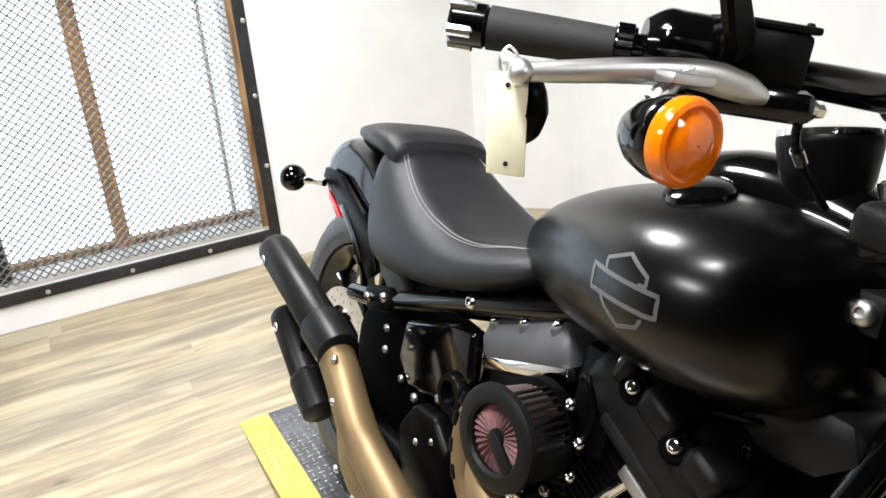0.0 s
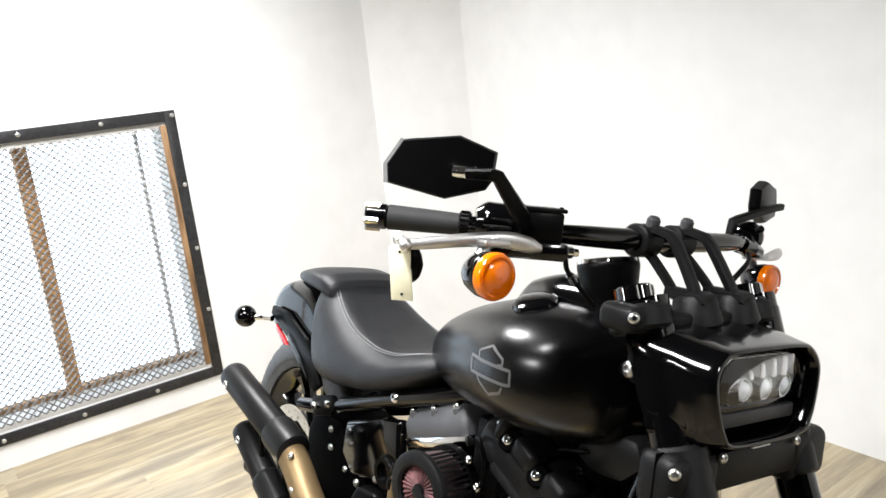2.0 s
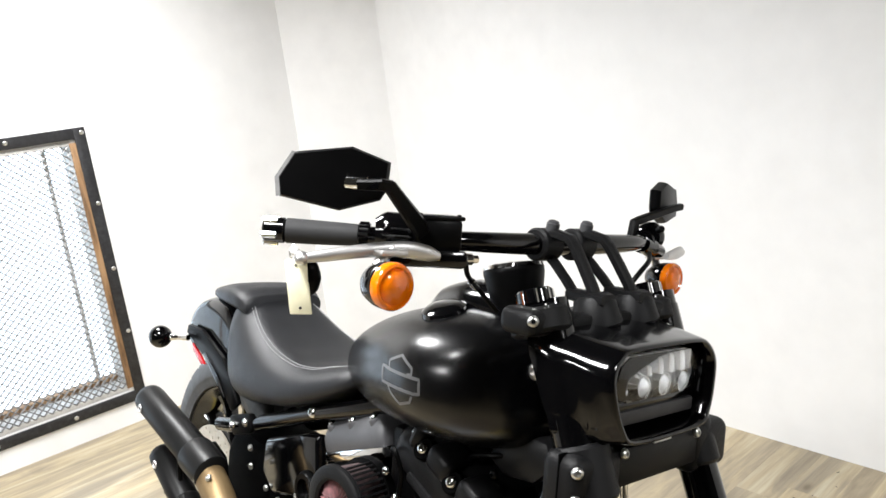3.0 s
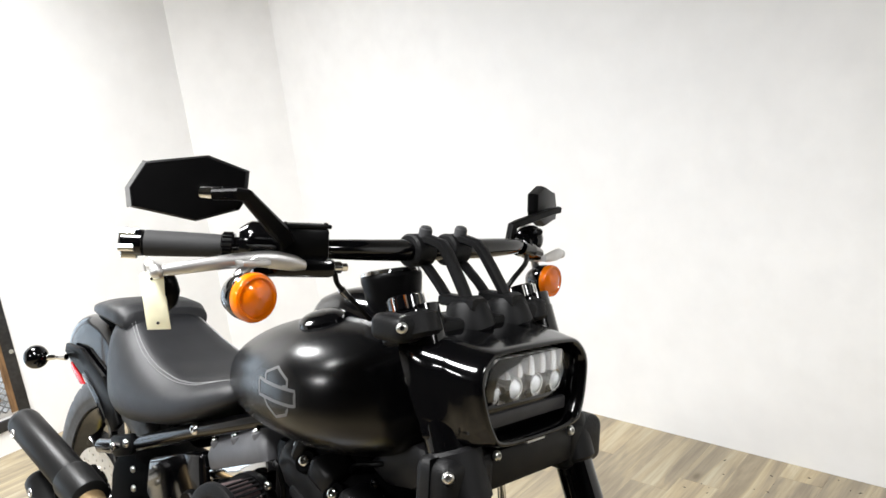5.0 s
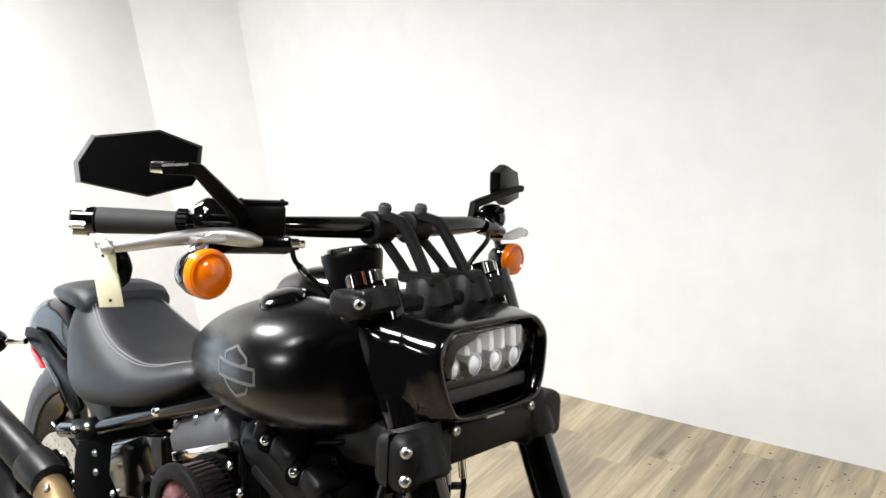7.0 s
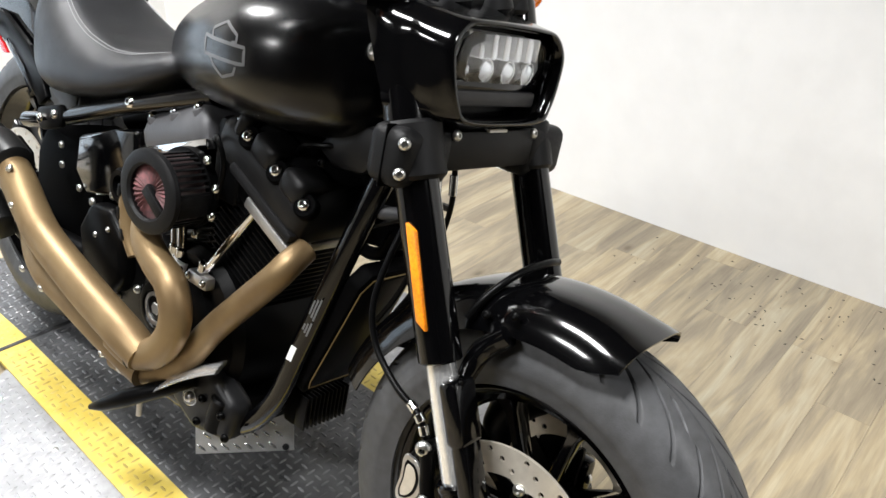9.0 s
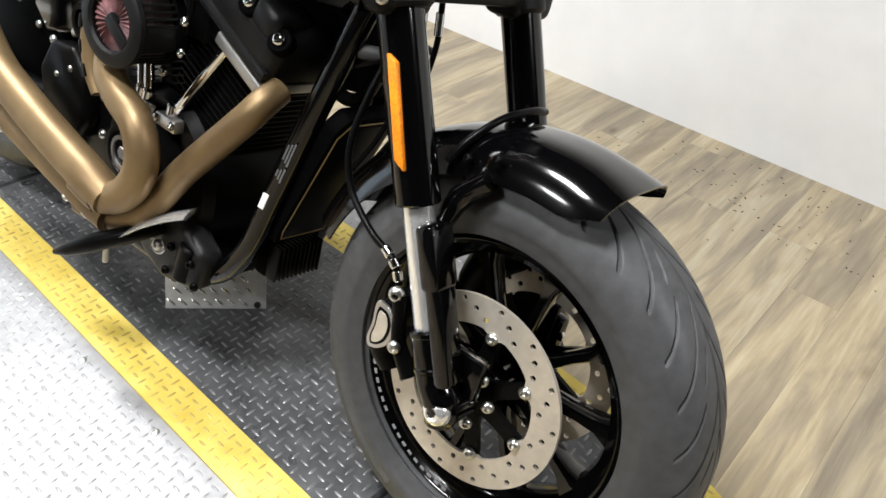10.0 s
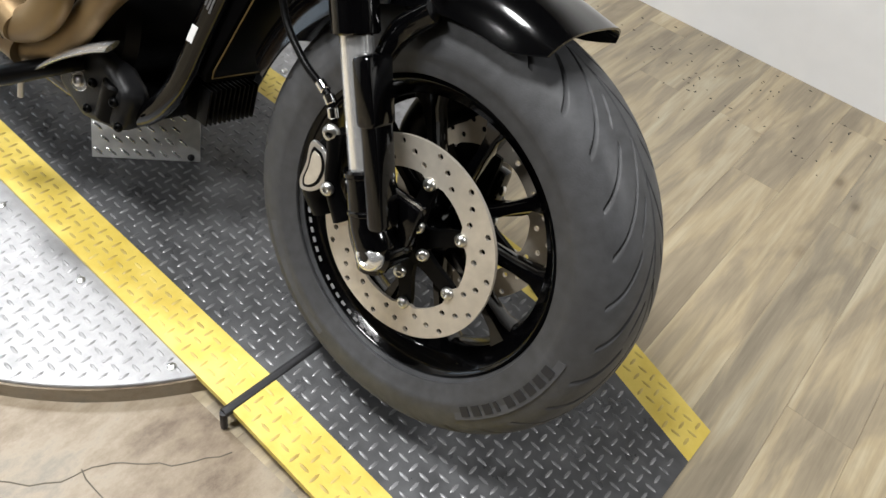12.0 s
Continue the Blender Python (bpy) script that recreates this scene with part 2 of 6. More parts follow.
tagged(part("wall_east", box(B(), (LEFT, Y0, FLOOR - 0.1), (LEFT + 0.12, BACK, CEIL)), M_wall), "smooth white painted wall with faint scuffs", "wall", kind="structure")
# West and south walls and ceiling: unseen, added to close the room and darken reflections.
tagged(part("wall_west", box(B(), (X0 - 0.12, Y0, FLOOR - 0.1), (X0, BACK, CEIL)), M_dark), "unseen wall, added dark to keep reflections black", "wall", kind="structure")
tagged(part("wall_south", box(B(), (X0, Y0 - 0.12, FLOOR - 0.1), (LEFT, Y0, CEIL)), M_dark), "unseen wall, added dark to keep reflections black", "wall", kind="structure")
tagged(part("ceiling", box(B(), (X0 - 0.12, Y0 - 0.12, CEIL), (LEFT + 0.12, BACK + 0.12, CEIL + 0.1)), M_dark), "unseen flat ceiling, added dark to keep reflections black", "ceiling", kind="structure")
bm = slab(B(), [(1.27, BACK), (LEFT, BACK - 0.335), (LEFT, BACK)], CEIL - FLOOR + 0.02, pose(0, 0, FLOOR - 0.01))
tagged(part("wall_corner", bm, M_wall), "white painted slanting corner wall", "wall", kind="structure")
# ---- caged window in the back wall ----
window_1 = tagged(new("window_1"), "bright window behind rusty expanded metal in a steel frame", "window", kind="structure")
window_1.location = (0, BACK, 0)
FX1, FZ0, FZ1 = 0.293, 0.062, 1.258
FX0 = WX0 - 0.06


part("frame", box(box(box(box(B(), (FX1 - 0.045, -0.012, FZ0), (FX1, 0, FZ1), 0.002), (FX0, -0.0122, FZ1 - 0.045), (FX1 - 0.045, 0, FZ1), 0.002), (FX0, -0.0122, FZ0), (FX1 - 0.045, 0, FZ0 + 0.045), 0.002), (FX0 - 0.045, -0.012, FZ0), (FX0, 0, FZ1), 0.002), M_steel, window_1, "dark steel flat-bar frame")
# wooden lining of the opening
for lo, hi in (((WX1 - 0.004, 0.0, WZ0), (WX1 + 0.012, 0.165, WZ1)), ((WX0, 0.0, WZ0 - 0.012), (WX1 - 0.004, 0.165, WZ0 + 0.012)), ((WX0, 0.0, WZ1 - 0.012), (WX1 - 0.004, 0.165, WZ1 + 0.012))):
    part("lining", box(B(), lo, hi, 0.002), M_reveal, window_1, "greyed white reveal board")
part("edge_strip", box(B(), (WX1 - 0.012, -0.007, WZ0), (WX1 + 0.02, 0.0, WZ1), 0.002), M_rawwood, window_1, "weathered wood strip")
for px0 in (-0.325, -1.10):
    part("post", box(B(), (px0, 0.11, WZ0 + 0.012), (px0 + 0.055, 0.16, WZ1 - 0.012), 0.003), M_post, window_1, "brown wooden post")
part("corner_post", box(B(), (0.148, 0.135, WZ0 + 0.035), (0.162, 0.165, WZ1 - 0.012), 0.003), M_reveal, window_1)
part("sill", box(B(), (WX0, 0.12, WZ0 + 0.012), (WX1 - 0.004, 0.165, WZ0 + 0.035), 0.004), M_rawwood, window_1, "weathered brown wood sill")
# expanded metal: staggered diamonds of flat strands
rows, cols, dw, dh = 74, 62, 0.032, 0.0145
vs, fs = [], []


def strand(a, b, w=0.0026):
    d = Vector((b[0] - a[0], b[1] - a[1])).normalized()
    nx, nz = -d.y * w, d.x * w
    k = len(vs)
    for (x, z), s in ((a, 1), (a, -1), (b, -1), (b, 1)):
        vs.append((x + s * nx, -0.002 + 0.0014 * s, z + s * nz))
    for (x, z), s in ((a, 1), (a, -1), (b, -1), (b, 1)):
        vs.append((x + s * nx, 0.0002 + 0.0014 * s, z + s * nz))
    fs.extend([(k, k + 1, k + 2, k + 3), (k + 7, k + 6, k + 5, k + 4), (k, k + 3, k + 7, k + 4), (k + 1, k + 5, k + 6, k + 2)])


for r in range(rows):
    for c in range(cols):
        x, z = WX1 - dw * (c + 0.5 * (r % 2)), WZ0 + dh * (r + 0.5)
        if x - dw / 2 > WX0 and z + dh < WZ1:
            strand((x, z), (x - dw / 2, z + dh))
            strand((x, z), (x + dw / 2, z + dh))
me = bpy.data.meshes.new("mesh_screen")
me.from_pydata(vs, [], fs)
me.materials.append(M_mesh)
screen = new("mesh_screen", me)
screen.parent = window_1
screen["label"], screen["kind"] = "grey expanded metal screen", "stuff"
pane = part("glow_pane", box(B(), (WX0 - 0.6, 0.5, -0.3), (WX1 + 1.0, 0.51, 1.8)), M_sky)
pane.matrix_world = window_1.matrix_world @ pane.matrix_world
pane.location = (0, BACK, 0)
pane.name = "backdrop"
tagged(pane, "plain overexposed daylight outside the window", "backdrop", kind="structure")
metal_case = tagged(new("metal_case"), "dark brown case with pale wire handle behind the window mesh", "case")
metal_case.location = (-0.7, BACK + 0.02, WZ0 + 0.0125)
part("body", box(B(), (-0.34, 0.0, 0.0), (0.0, 0.095, 0.19), 0.004), mat("dark_case", (0.035, 0.027, 0.022), 0.55, vary=0.4, scale=30, bump=0.1), metal_case)
part("handle", tube(B(), [(-0.17, -0.004, 0.10), (-0.085, -0.006, 0.112), (-0.066, -0.006, 0.10), (-0.05, -0.004, 0.04)], 0.003, seg=8), M_reveal, metal_case, "pale bent wire handle")
M_bolt = mat("zinc", (0.62, 0.62, 0.6), 0.3, 1.0)
bolt_mesh = {}


def dome(bm, a, d, r, h, seg=12):
    d = Vector(d).normalized()
    u, v = frame_of(d)
    a = Vector(a)
    prof = [(0, r), (0.45 * h, r), (0.8 * h, 0.8 * r), (h, 0.5 * r), (h, 0.42 * r), (0.5 * h, 0.4 * r)]
    loop_faces(bm, [[a + d * x + q * (u * math.cos(t) + v * math.sin(t)) for t in [2 * math.pi * k / seg for k in range(seg)]] for x, q in prof])
    return bm


def bolt(pos, d, r, parent, material=None, h=None, name="bolt"):
    """A socket-head bolt standing at pos out along d; alike bolts share one mesh."""
    material = material or M_bolt
    h = h or 0.8 * r
    key = (round(r, 4), round(h, 4), material.name)
    if key not in bolt_mesh:
        ob = part(name, dome(B(), (0, 0, 0), (0, 0, 1), r, h), material)
        bolt_mesh[key] = ob.data
    else:
        ob = new(name, bolt_mesh[key])
    ob.parent = parent
    ob.matrix_local = Matrix.Translation(pos) @ Vector(d).to_track_quat("Z", "Y").to_matrix().to_4x4()
    return ob


for z in (1.237, 0.942, 0.66, 0.378):
    bolt((0.279, -0.012, z), (0, -1, 0), 0.009, window_1, h=0.004)
for k in range(6):
    bolt((-0.004 - 0.299 * k, -0.012, 1.238), (0, -1, 0), 0.009, window_1, h=0.004)
    bolt((-0.004 - 0.299 * k, -0.012, 0.082), (0, -1, 0), 0.009, window_1, h=0.004)

# ---- turntable and ramp mat ----
turntable = tagged(new("turntable"), "round aluminium tread-plate turntable set on the floor", "turntable")
turntable.location = (0.05, 0.75, FLOOR)
TR = 0.622
bm = B()
lathe(bm, [(0.0, TR + 0.003), (0.0335, TR + 0.003)], Matrix.Rotation(radians(-90), 4, "Y"), seg=128)
part("rim", bm, M_stone, turntable, "tan stone-look rim")
bm = B()
lathe(bm, [(0.034, TR), (0.0385, TR), (0.04, TR - 0.0015)], Matrix.Rotation(radians(-90), 4, "Y"), seg=128)
part("plate", bm, M_alu, turntable, "worn aluminium tread plate")


def treads(name, x0, x1, y0, y1, keep, zf, material, parent, step=0.0275, label="", turn=None):
    """Raised lens-shaped bars, turned by turns, of a tread plate."""
    tv, tf = [], []
    nx, ny = int((x1 - x0) / step), int((y1 - y0) / step)
    for i in range(nx + 1):
        for j in range(ny + 1):
            x, y = x0 + i * step, y0 + j * step
            if not keep(x, y):
                continue
            a = radians(turn if turn is not None else 90 if (i + j) % 2 else 0)
            if turn is not None:
                x += 0.5 * step * (j % 2)
            ca, sa = math.cos(a), math.sin(a)
            L, W, H = 0.50 * step, 0.15 * step, 0.0024
            ring = [(-L, 0), (-0.5 * L, W * 0.8), (0.5 * L, W * 0.8), (L, 0), (0.5 * L, -W * 0.8), (-0.5 * L, -W * 0.8)]
            k = len(tv)
            for u, v in ring:
                px_, py_ = x + u * ca - v * sa, y + u * sa + v * ca
                tv.append((px_, py_, zf(px_, py_)))
            for u, v in ((-0.55 * L, 0), (0.55 * L, 0)):
                px_, py_ = x + u * ca - v * sa, y + u * sa + v * ca
                tv.append((px_, py_, zf(px_, py_) + H))
            tf.extend([(k, k + 6, k + 1), (k + 1, k + 6, k + 7, k + 2), (k + 2, k + 7, k + 3), (k + 3, k + 7, k + 4), (k + 4, k + 7, k + 6, k + 5), (k + 5, k + 6, k)])
    mesh = bpy.data.meshes.new(name)
    mesh.from_pydata(tv, [], [f_[::-1] for f_ in tf])
    mesh.materials.append(material)
    mesh.polygons.foreach_set("use_smooth", [True] * len(mesh.polygons))
    ob = new(name, mesh)
    ob.parent = parent
    ob["kind"] = "stuff"
    if label:
        ob["label"] = label
    return ob


treads("tread_pattern", -0.62, 0.62, -0.62, 0.62, lambda x, y: x * x + y * y < 0.612**2 and not -0.3 < x - 0.03 * y < 0.24, lambda x, y: 0.04, M_alu, turntable, 0.0215)
for y in (-0.503, -0.261, -0.021, 0.22, 0.46):
    bolt((-0.322 - 0.01 * (y > 0.3), y, 0.04), (0, 0, 1), 0.0075, turntable, h=0.003)
for x, y in ((-0.517, -0.272), (-0.55, 0.1), (0.34, -0.4), (0.36, 0.0), (0.36, 0.35)):
    bolt((x, y, 0.04), (0, 0, 1), 0.0075, turntable, h=0.003)

ramp_mat = tagged(new("ramp_mat"), "black tread-plate wheel ramp with worn yellow edge stripes", "ramp")
ramp_mat.matrix_world = pose(0.02, 0, 0, 0, 0, -1.6)
YS, YE, Y1, Y2 = -0.437, 1.9, 0.118, 1.375
HL, HR, SW = -0.282, 0.345, 0.082


def mat_z(x, y):
    """Height of the ramp's top: level in the middle, falling to the floor at both ends."""
    top, low = 0.006, FLOOR + 0.004
    if y < Y1:
        return top + (low - top) * (Y1 - y) / (Y1 - YS)
    if y > Y2:
        return top + (low - top) * (y - Y2) / (YE - Y2)
    return top


def taper(y):
    """How far the ramp's far edge draws in towards its foot."""
    return 0.058 * max(0.0, (-0.22 - y) / (-0.22 - YS))


def mat_piece(name, x0, x1, y0, y1, material, label):
    bm = B()
    rings = []
    for y in sorted({y0, y1} | ({-0.22} if y0 < -0.22 < y1 else set())):
        z = mat_z(0, y)
        zb = max(FLOOR, z - 0.012)
        e0, e1 = (x - (taper(y) if x > 0 else 0) for x in (x0, x1))
        rings.append([(e0, y, zb), (e1, y, zb), (e1, y, z), (e0, y, z)])
    loop_faces(bm, rings)
    return part(name, bm, material, ramp_mat, label)


for n, (a, b) in enumerate(((YS, Y1 - 0.004), (Y1 + 0.004, Y2 - 0.004), (Y2 + 0.004, YE))):
    mat_piece("tread_plate", HL + SW, HR - SW, a, b, M_mat, "black tread plate")
    mat_piece("yellow_stripe", HL, HL + SW, a, b, M_yellow, "scuffed yellow stripe")
    mat_piece("yellow_stripe", HR - SW, HR, a, b, M_yellow, "scuffed yellow stripe")
    inside = lambda x, y, a=a, b=b: a + 0.012 < y < b - 0.012
    plate = lambda x, y, a=a, b=b: a + 0.012 < y < b - 0.012 and x < HR - SW - 0.01 - taper(y)
    edge = lambda x, y, a=a, b=b: a + 0.012 < y < b - 0.012 and HR - SW + 0.012 < x + taper(y) < HR - 0.012
    treads("tread_pattern", HL + SW + 0.014, HR - SW - 0.01, a, b, plate, mat_z, M_worn_glint, ramp_mat, 0.0215)
    treads("stripe_pattern", HL + 0.018, HL + SW - 0.012, a, b, inside, mat_z, M_scuff, ramp_mat, 0.0215)
    treads("stripe_pattern", HR - SW - 0.05, HR - 0.012, a, b, edge, mat_z, M_scuff, ramp_mat, 0.0215)
for y in (Y1, Y2):
    bm = B()
    cyl(bm, (HL - 0.012, y, 0.002), (HR + 0.012, y, 0.002), 0.0085, seg=12)
    cyl(bm, (HL - 0.012, y, -0.034), (HL - 0.012, y, 0.004), 0.006, seg=8)
    part("hinge_rod", bm, M_steel, ramp_mat, "blackened hinge rod")

# ---- motorcycle ----
M_gloss = mat("gloss_black_paint", (0.001, 0.001, 0.0012), 0.12, spec=0.25, coat=0.4, rvary=0.05, scale=14)
M_satin = mat("satin_black_paint", (0.001, 0.001, 0.0013), 0.26, spec=0.42, coat=0.0, rvary=0.03, scale=9)
M_cast = mat("black_wrinkle_paint", (0.0045, 0.0045, 0.0048), 0.44, spec=0.15, vary=0.2, scale=90, bump=0.25, bscale=700)
M_plastic = mat("black_plastic", (0.0015, 0.0015, 0.0016), 0.34, spec=0.08, vary=0.2, scale=40, bump=0.06, bscale=500)
M_grey = mat("grey_plastic", (0.035, 0.035, 0.037), 0.5, spec=0.3, vary=0.2, scale=30, bump=0.15, bscale=900)
M_rubber = mat("tyre_rubber", (0.056, 0.057, 0.060), 0.52, spec=0.4, vary=0.2, scale=60, bump=0.12, bscale=420, rvary=0.1, tint=(0.036, 0.0365, 0.038))
M_grip = mat("grip_rubber", (0.016, 0.016, 0.0165), 0.65, spec=0.3, vary=0.2, scale=60, bump=0.2, bscale=900)
M_vinyl = mat("black_seat_vinyl", (0.010, 0.0104, 0.012), 0.42, spec=0.34, vary=0.2, scale=30, bump=0.35, bscale=750, rvary=0.06)
M_thread = mat("grey_thread", (0.20, 0.20, 0.205), 0.7, bump=0.2, bscale=900)
M_chrome = mat("chrome", (0.78, 0.78, 0.77), 0.07, 1.0)
M_slider = mat("hard_chrome", (0.88, 0.88, 0.87), 0.2, 0.8)
M_alloy = mat("polished_alloy", (0.62, 0.61, 0.60), 0.42, 1.0, vary=0.12, scale=50, rvary=0.06)
M_disc = mat("brake_disc_steel", (0.58, 0.53, 0.45), 0.38, 0.55, vary=0.15, scale=70, rvary=0.06)
M_bronze = mat("bronze_exhaust", (0.205, 0.142, 0.070), 0.46, 0.65, vary=0.22, scale=12, bump=0.05, bscale=600, rvary=0.06, tint=(0.14, 0.090, 0.043))
M_muffler = mat("satin_black_muffler", (0.005, 0.005, 0.005), 0.40, spec=0.22, vary=0.2, scale=30, bump=0.04, bscale=700)
M_amber = mat("amber_lens", (1.0, 0.235, 0.002), 0.08, trans=0.4, coat=0.4, bump=0.1, bscale=260)
M_amber2 = mat("amber_reflector", (0.88, 0.25, 0.003), 0.35, coat=0.0, vary=0.4, scale=240, bump=0.4, bscale=500)
M_bulb = mat("amber_bulb", (1.0, 0.55, 0.05), 0.2, vary=0.3, scale=120)
M_bowl = mat("signal_bowl", (0.95, 0.80, 0.50), 0.35, 0.0, bump=0.5, bscale=160)
M_lens = mat("clear_lens", (0.95, 0.96, 0.97), 0.03, trans=1.0)
M_reflect = mat("lamp_reflector", (0.62, 0.62, 0.62), 0.35, 0.7)
M_filter = mat("red_filter_gauze", (0.15, 0.055, 0.058), 0.75, vary=0.5, scale=150, bump=0.3, bscale=600, tint=(0.05, 0.03, 0.03))
M_guide = mat("frosted_light_guide", (0.78, 0.79, 0.80), 0.25, coat=0.4)
M_pleat = mat("dark_pleats", (0.17, 0.125, 0.125), 0.6, vary=0.4, scale=150, bump=0.3, bscale=600)
M_fins = mat("black_fin", (0.002, 0.002, 0.0022), 0.4, spec=0.08, vary=0.2, scale=60)
M_red = mat("red_lens", (0.45, 0.01, 0.012), 0.15, coat=0.5)
M_white = mat("white_print", (0.75, 0.75, 0.74), 0.6)
M_print = mat("grey_print", (0.085, 0.085, 0.088), 0.42)
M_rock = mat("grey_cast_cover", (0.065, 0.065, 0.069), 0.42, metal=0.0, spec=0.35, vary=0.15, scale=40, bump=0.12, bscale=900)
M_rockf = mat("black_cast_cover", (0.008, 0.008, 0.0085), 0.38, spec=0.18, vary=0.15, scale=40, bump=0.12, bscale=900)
M_matte = mat("matte_black", (0.0012, 0.0012, 0.0013), 0.6, spec=0.02, vary=0.2, scale=50, bump=0.1, bscale=600)
M_satin_metal = mat("worn_grey_metal", (0.30, 0.30, 0.30), 0.5, 0.3, vary=0.4, scale=60, rvary=0.1)
M_line = mat("gold_line", (0.22, 0.15, 0.05), 0.4)

motorcycle = tagged(new("motorcycle"), "black custom cruiser motorcycle with bronze exhaust, leaning on its stand", "motorcycle")
motorcycle.matrix_world = pose(-0.083, 0, 0.014, 0, 14.4, 0)
MB = motorcycle


def group(name, loc=(0, 0, 0), label=""):
    ob = new(name)
    ob.parent = MB
    ob.location = loc
    if label:
        ob["label"] = label
    return ob


def outline(pts, n=48):
    """A closed smooth outline through half of a symmetric set of (x, z), top to bottom."""
    full = list(pts) + [(-x, z) for x, z in pts[::-1] if abs(x) > 1e-6]
    P = [Vector((x, 0, z)) for x, z in full]
    out = []
    m = len(P)
    per = max(2, n // m)
    for i in range(m):
        a, b, c, d = P[i - 1], P[i], P[(i + 1) % m], P[(i + 2) % m]
        for k in range(per):
            t = k / per
            q = 0.5 * (2 * b + (c - a) * t + (2 * a - 5 * b + 4 * c - d) * t * t + (3 * b - a - 3 * c + d) * t**3)
            out.append((q.x, q.z))
    return out


# -- wheels --
PITCHES, COLS = 15, 64


def groove_shift(s):
    """How far a groove leans round the wheel, in pitches, at a place across the tread."""
    return 1.25 * abs(s) ** 0.8 + (0.5 if s < 0 else 0.0)


def tread_depth(col, s):
    """Depth of the moulded grooves at a mesh column of a pitch and a place across the tread."""
    a = abs(s)
    for lo, hi, c0, c1 in ((0.06, 0.93, 4, 8), (0.48, 0.95, 36, 40), (0.24, 0.42, 46, 50)):
        if lo < a < hi and c0 <= col <= c1:
            return 0.0075 if c0 < col < c1 else 0.0015
    return 0.0


def tyre_mesh(R, half, bead, steps=PITCHES * COLS):
    prof = []
    for k in range(41):
        a = -1 + 2 * k / 40
        prof.append((half * 0.93 * math.sin(a * 1.35) / math.sin(1.35), R - 0.036 * abs(a) ** 2.3, True))
    r1 = prof[-1][1]
    side = [(half * 0.985, r1 - 0.012), (half, r1 - 0.026), (half * 0.99, r1 - 0.034), (half * 0.985, r1 - 0.0345), (half * 0.965, r1 - 0.044), (half * 0.9, r1 - 0.056), (half * 0.86, r1 - 0.0565), (half * 0.78, bead + 0.008), (half * 0.72, bead)]
    prof = [(-x, r, False) for x, r in side[::-1]] + prof + [(x, r, False) for x, r in side]
    n = len(prof)
    tv, tf = [], []
    for i in range(steps):
        for x, r, tread in prof:
            s = max(-1.0, min(1.0, x / (half * 0.93)))
            th = 2 * math.pi * (i / steps - groove_shift(s) / PITCHES)
            q = r - (tread_depth(i % COLS, s) if tread else 0)
            tv.append((x, q * math.sin(th), q * math.cos(th)))
    for i in range(steps):
        j = (i + 1) % steps
        for k in range(n - 1):
            tf.append((i * n + k, i * n + k + 1, j * n + k + 1, j * n + k))
    me = bpy.data.meshes.new("tyre")
    me.from_pydata(tv, [], tf)
    me.materials.append(M_rubber)
    me.polygons.foreach_set("use_smooth", [True] * len(me.polygons))
    me.set_sharp_from_angle(angle=radians(32))
    return me


def arc_bars(bm, x, r0, r1, spans, thick=0.0012):
    """Low raised bars on a wheel's side, from angle to angle, in degrees."""
    for a0, a1 in spans:
        m = max(2, int(abs(a1 - a0) / 1.2))
        rings = []
        for k in range(m + 1):
            a = radians(a0 + (a1 - a0) * k / m)
            rings.append([(xx, r * math.sin(a), r * math.cos(a)) for xx, r in ((x, r0), (x, r1), (x - thick, r1), (x - thick, r0))])
        loop_faces(bm, rings)
    return bm


def disc_mesh(ro, ri, th, sectors=42, tabs=5):
    """A drilled brake disc, round the x axis, with a lobed inner edge."""
    bm = B()
    w = 2 * math.pi / sectors
    hr = 0.0042
    for s in range(sectors):
        a0 = s * w
        lobe = lambda a: ri - 0.013 * max(0.0, math.cos(tabs * (a + 0.1))) ** 4
        rc = (ri + 0.011, (ri + ro) / 2 + 0.002, ro - 0.008)[s % 3]
        ac = a0 + w / 2
        hole = [(rc + hr * math.cos(t), ac + hr / rc * math.sin(t)) for t in [math.pi * k / 4 for k in range(8)]]
        edge = [(ro, ac), (ro, a0 + w), (rc, a0 + w), (lobe(a0 + w), a0 + w), (lobe(ac), ac), (lobe(a0), a0), (rc, a0), (ro, a0)]
        vv = {}
        for key, ring in (("h", hole), ("e", edge)):
            for side in (-1, 1):
                vv[key, side] = [bm.verts.new((side * th / 2, r * math.sin(a), r * math.cos(a))) for r, a in ring]
        for side in (-1, 1):
            h, e = vv["h", side], vv["e", side]
            for k in range(8):
                q = (k + 1) % 8
                bm.faces.new((h[k], e[k], e[q], h[q]))
        for k in range(8):
            q = (k + 1) % 8
            bm.faces.new((vv["h", -1][k], vv["h", -1][q], vv["h", 1][q], vv["h", 1][k]))
        for k in (7, 0, 3, 4):
            q = (k + 1) % 8
            bm.faces.new((vv["e", -1][k], vv["e", -1][q], vv["e", 1][q], vv["e", 1][k]))
    bmesh.ops.remove_doubles(bm, verts=bm.verts, dist=2e-4)
    return bm


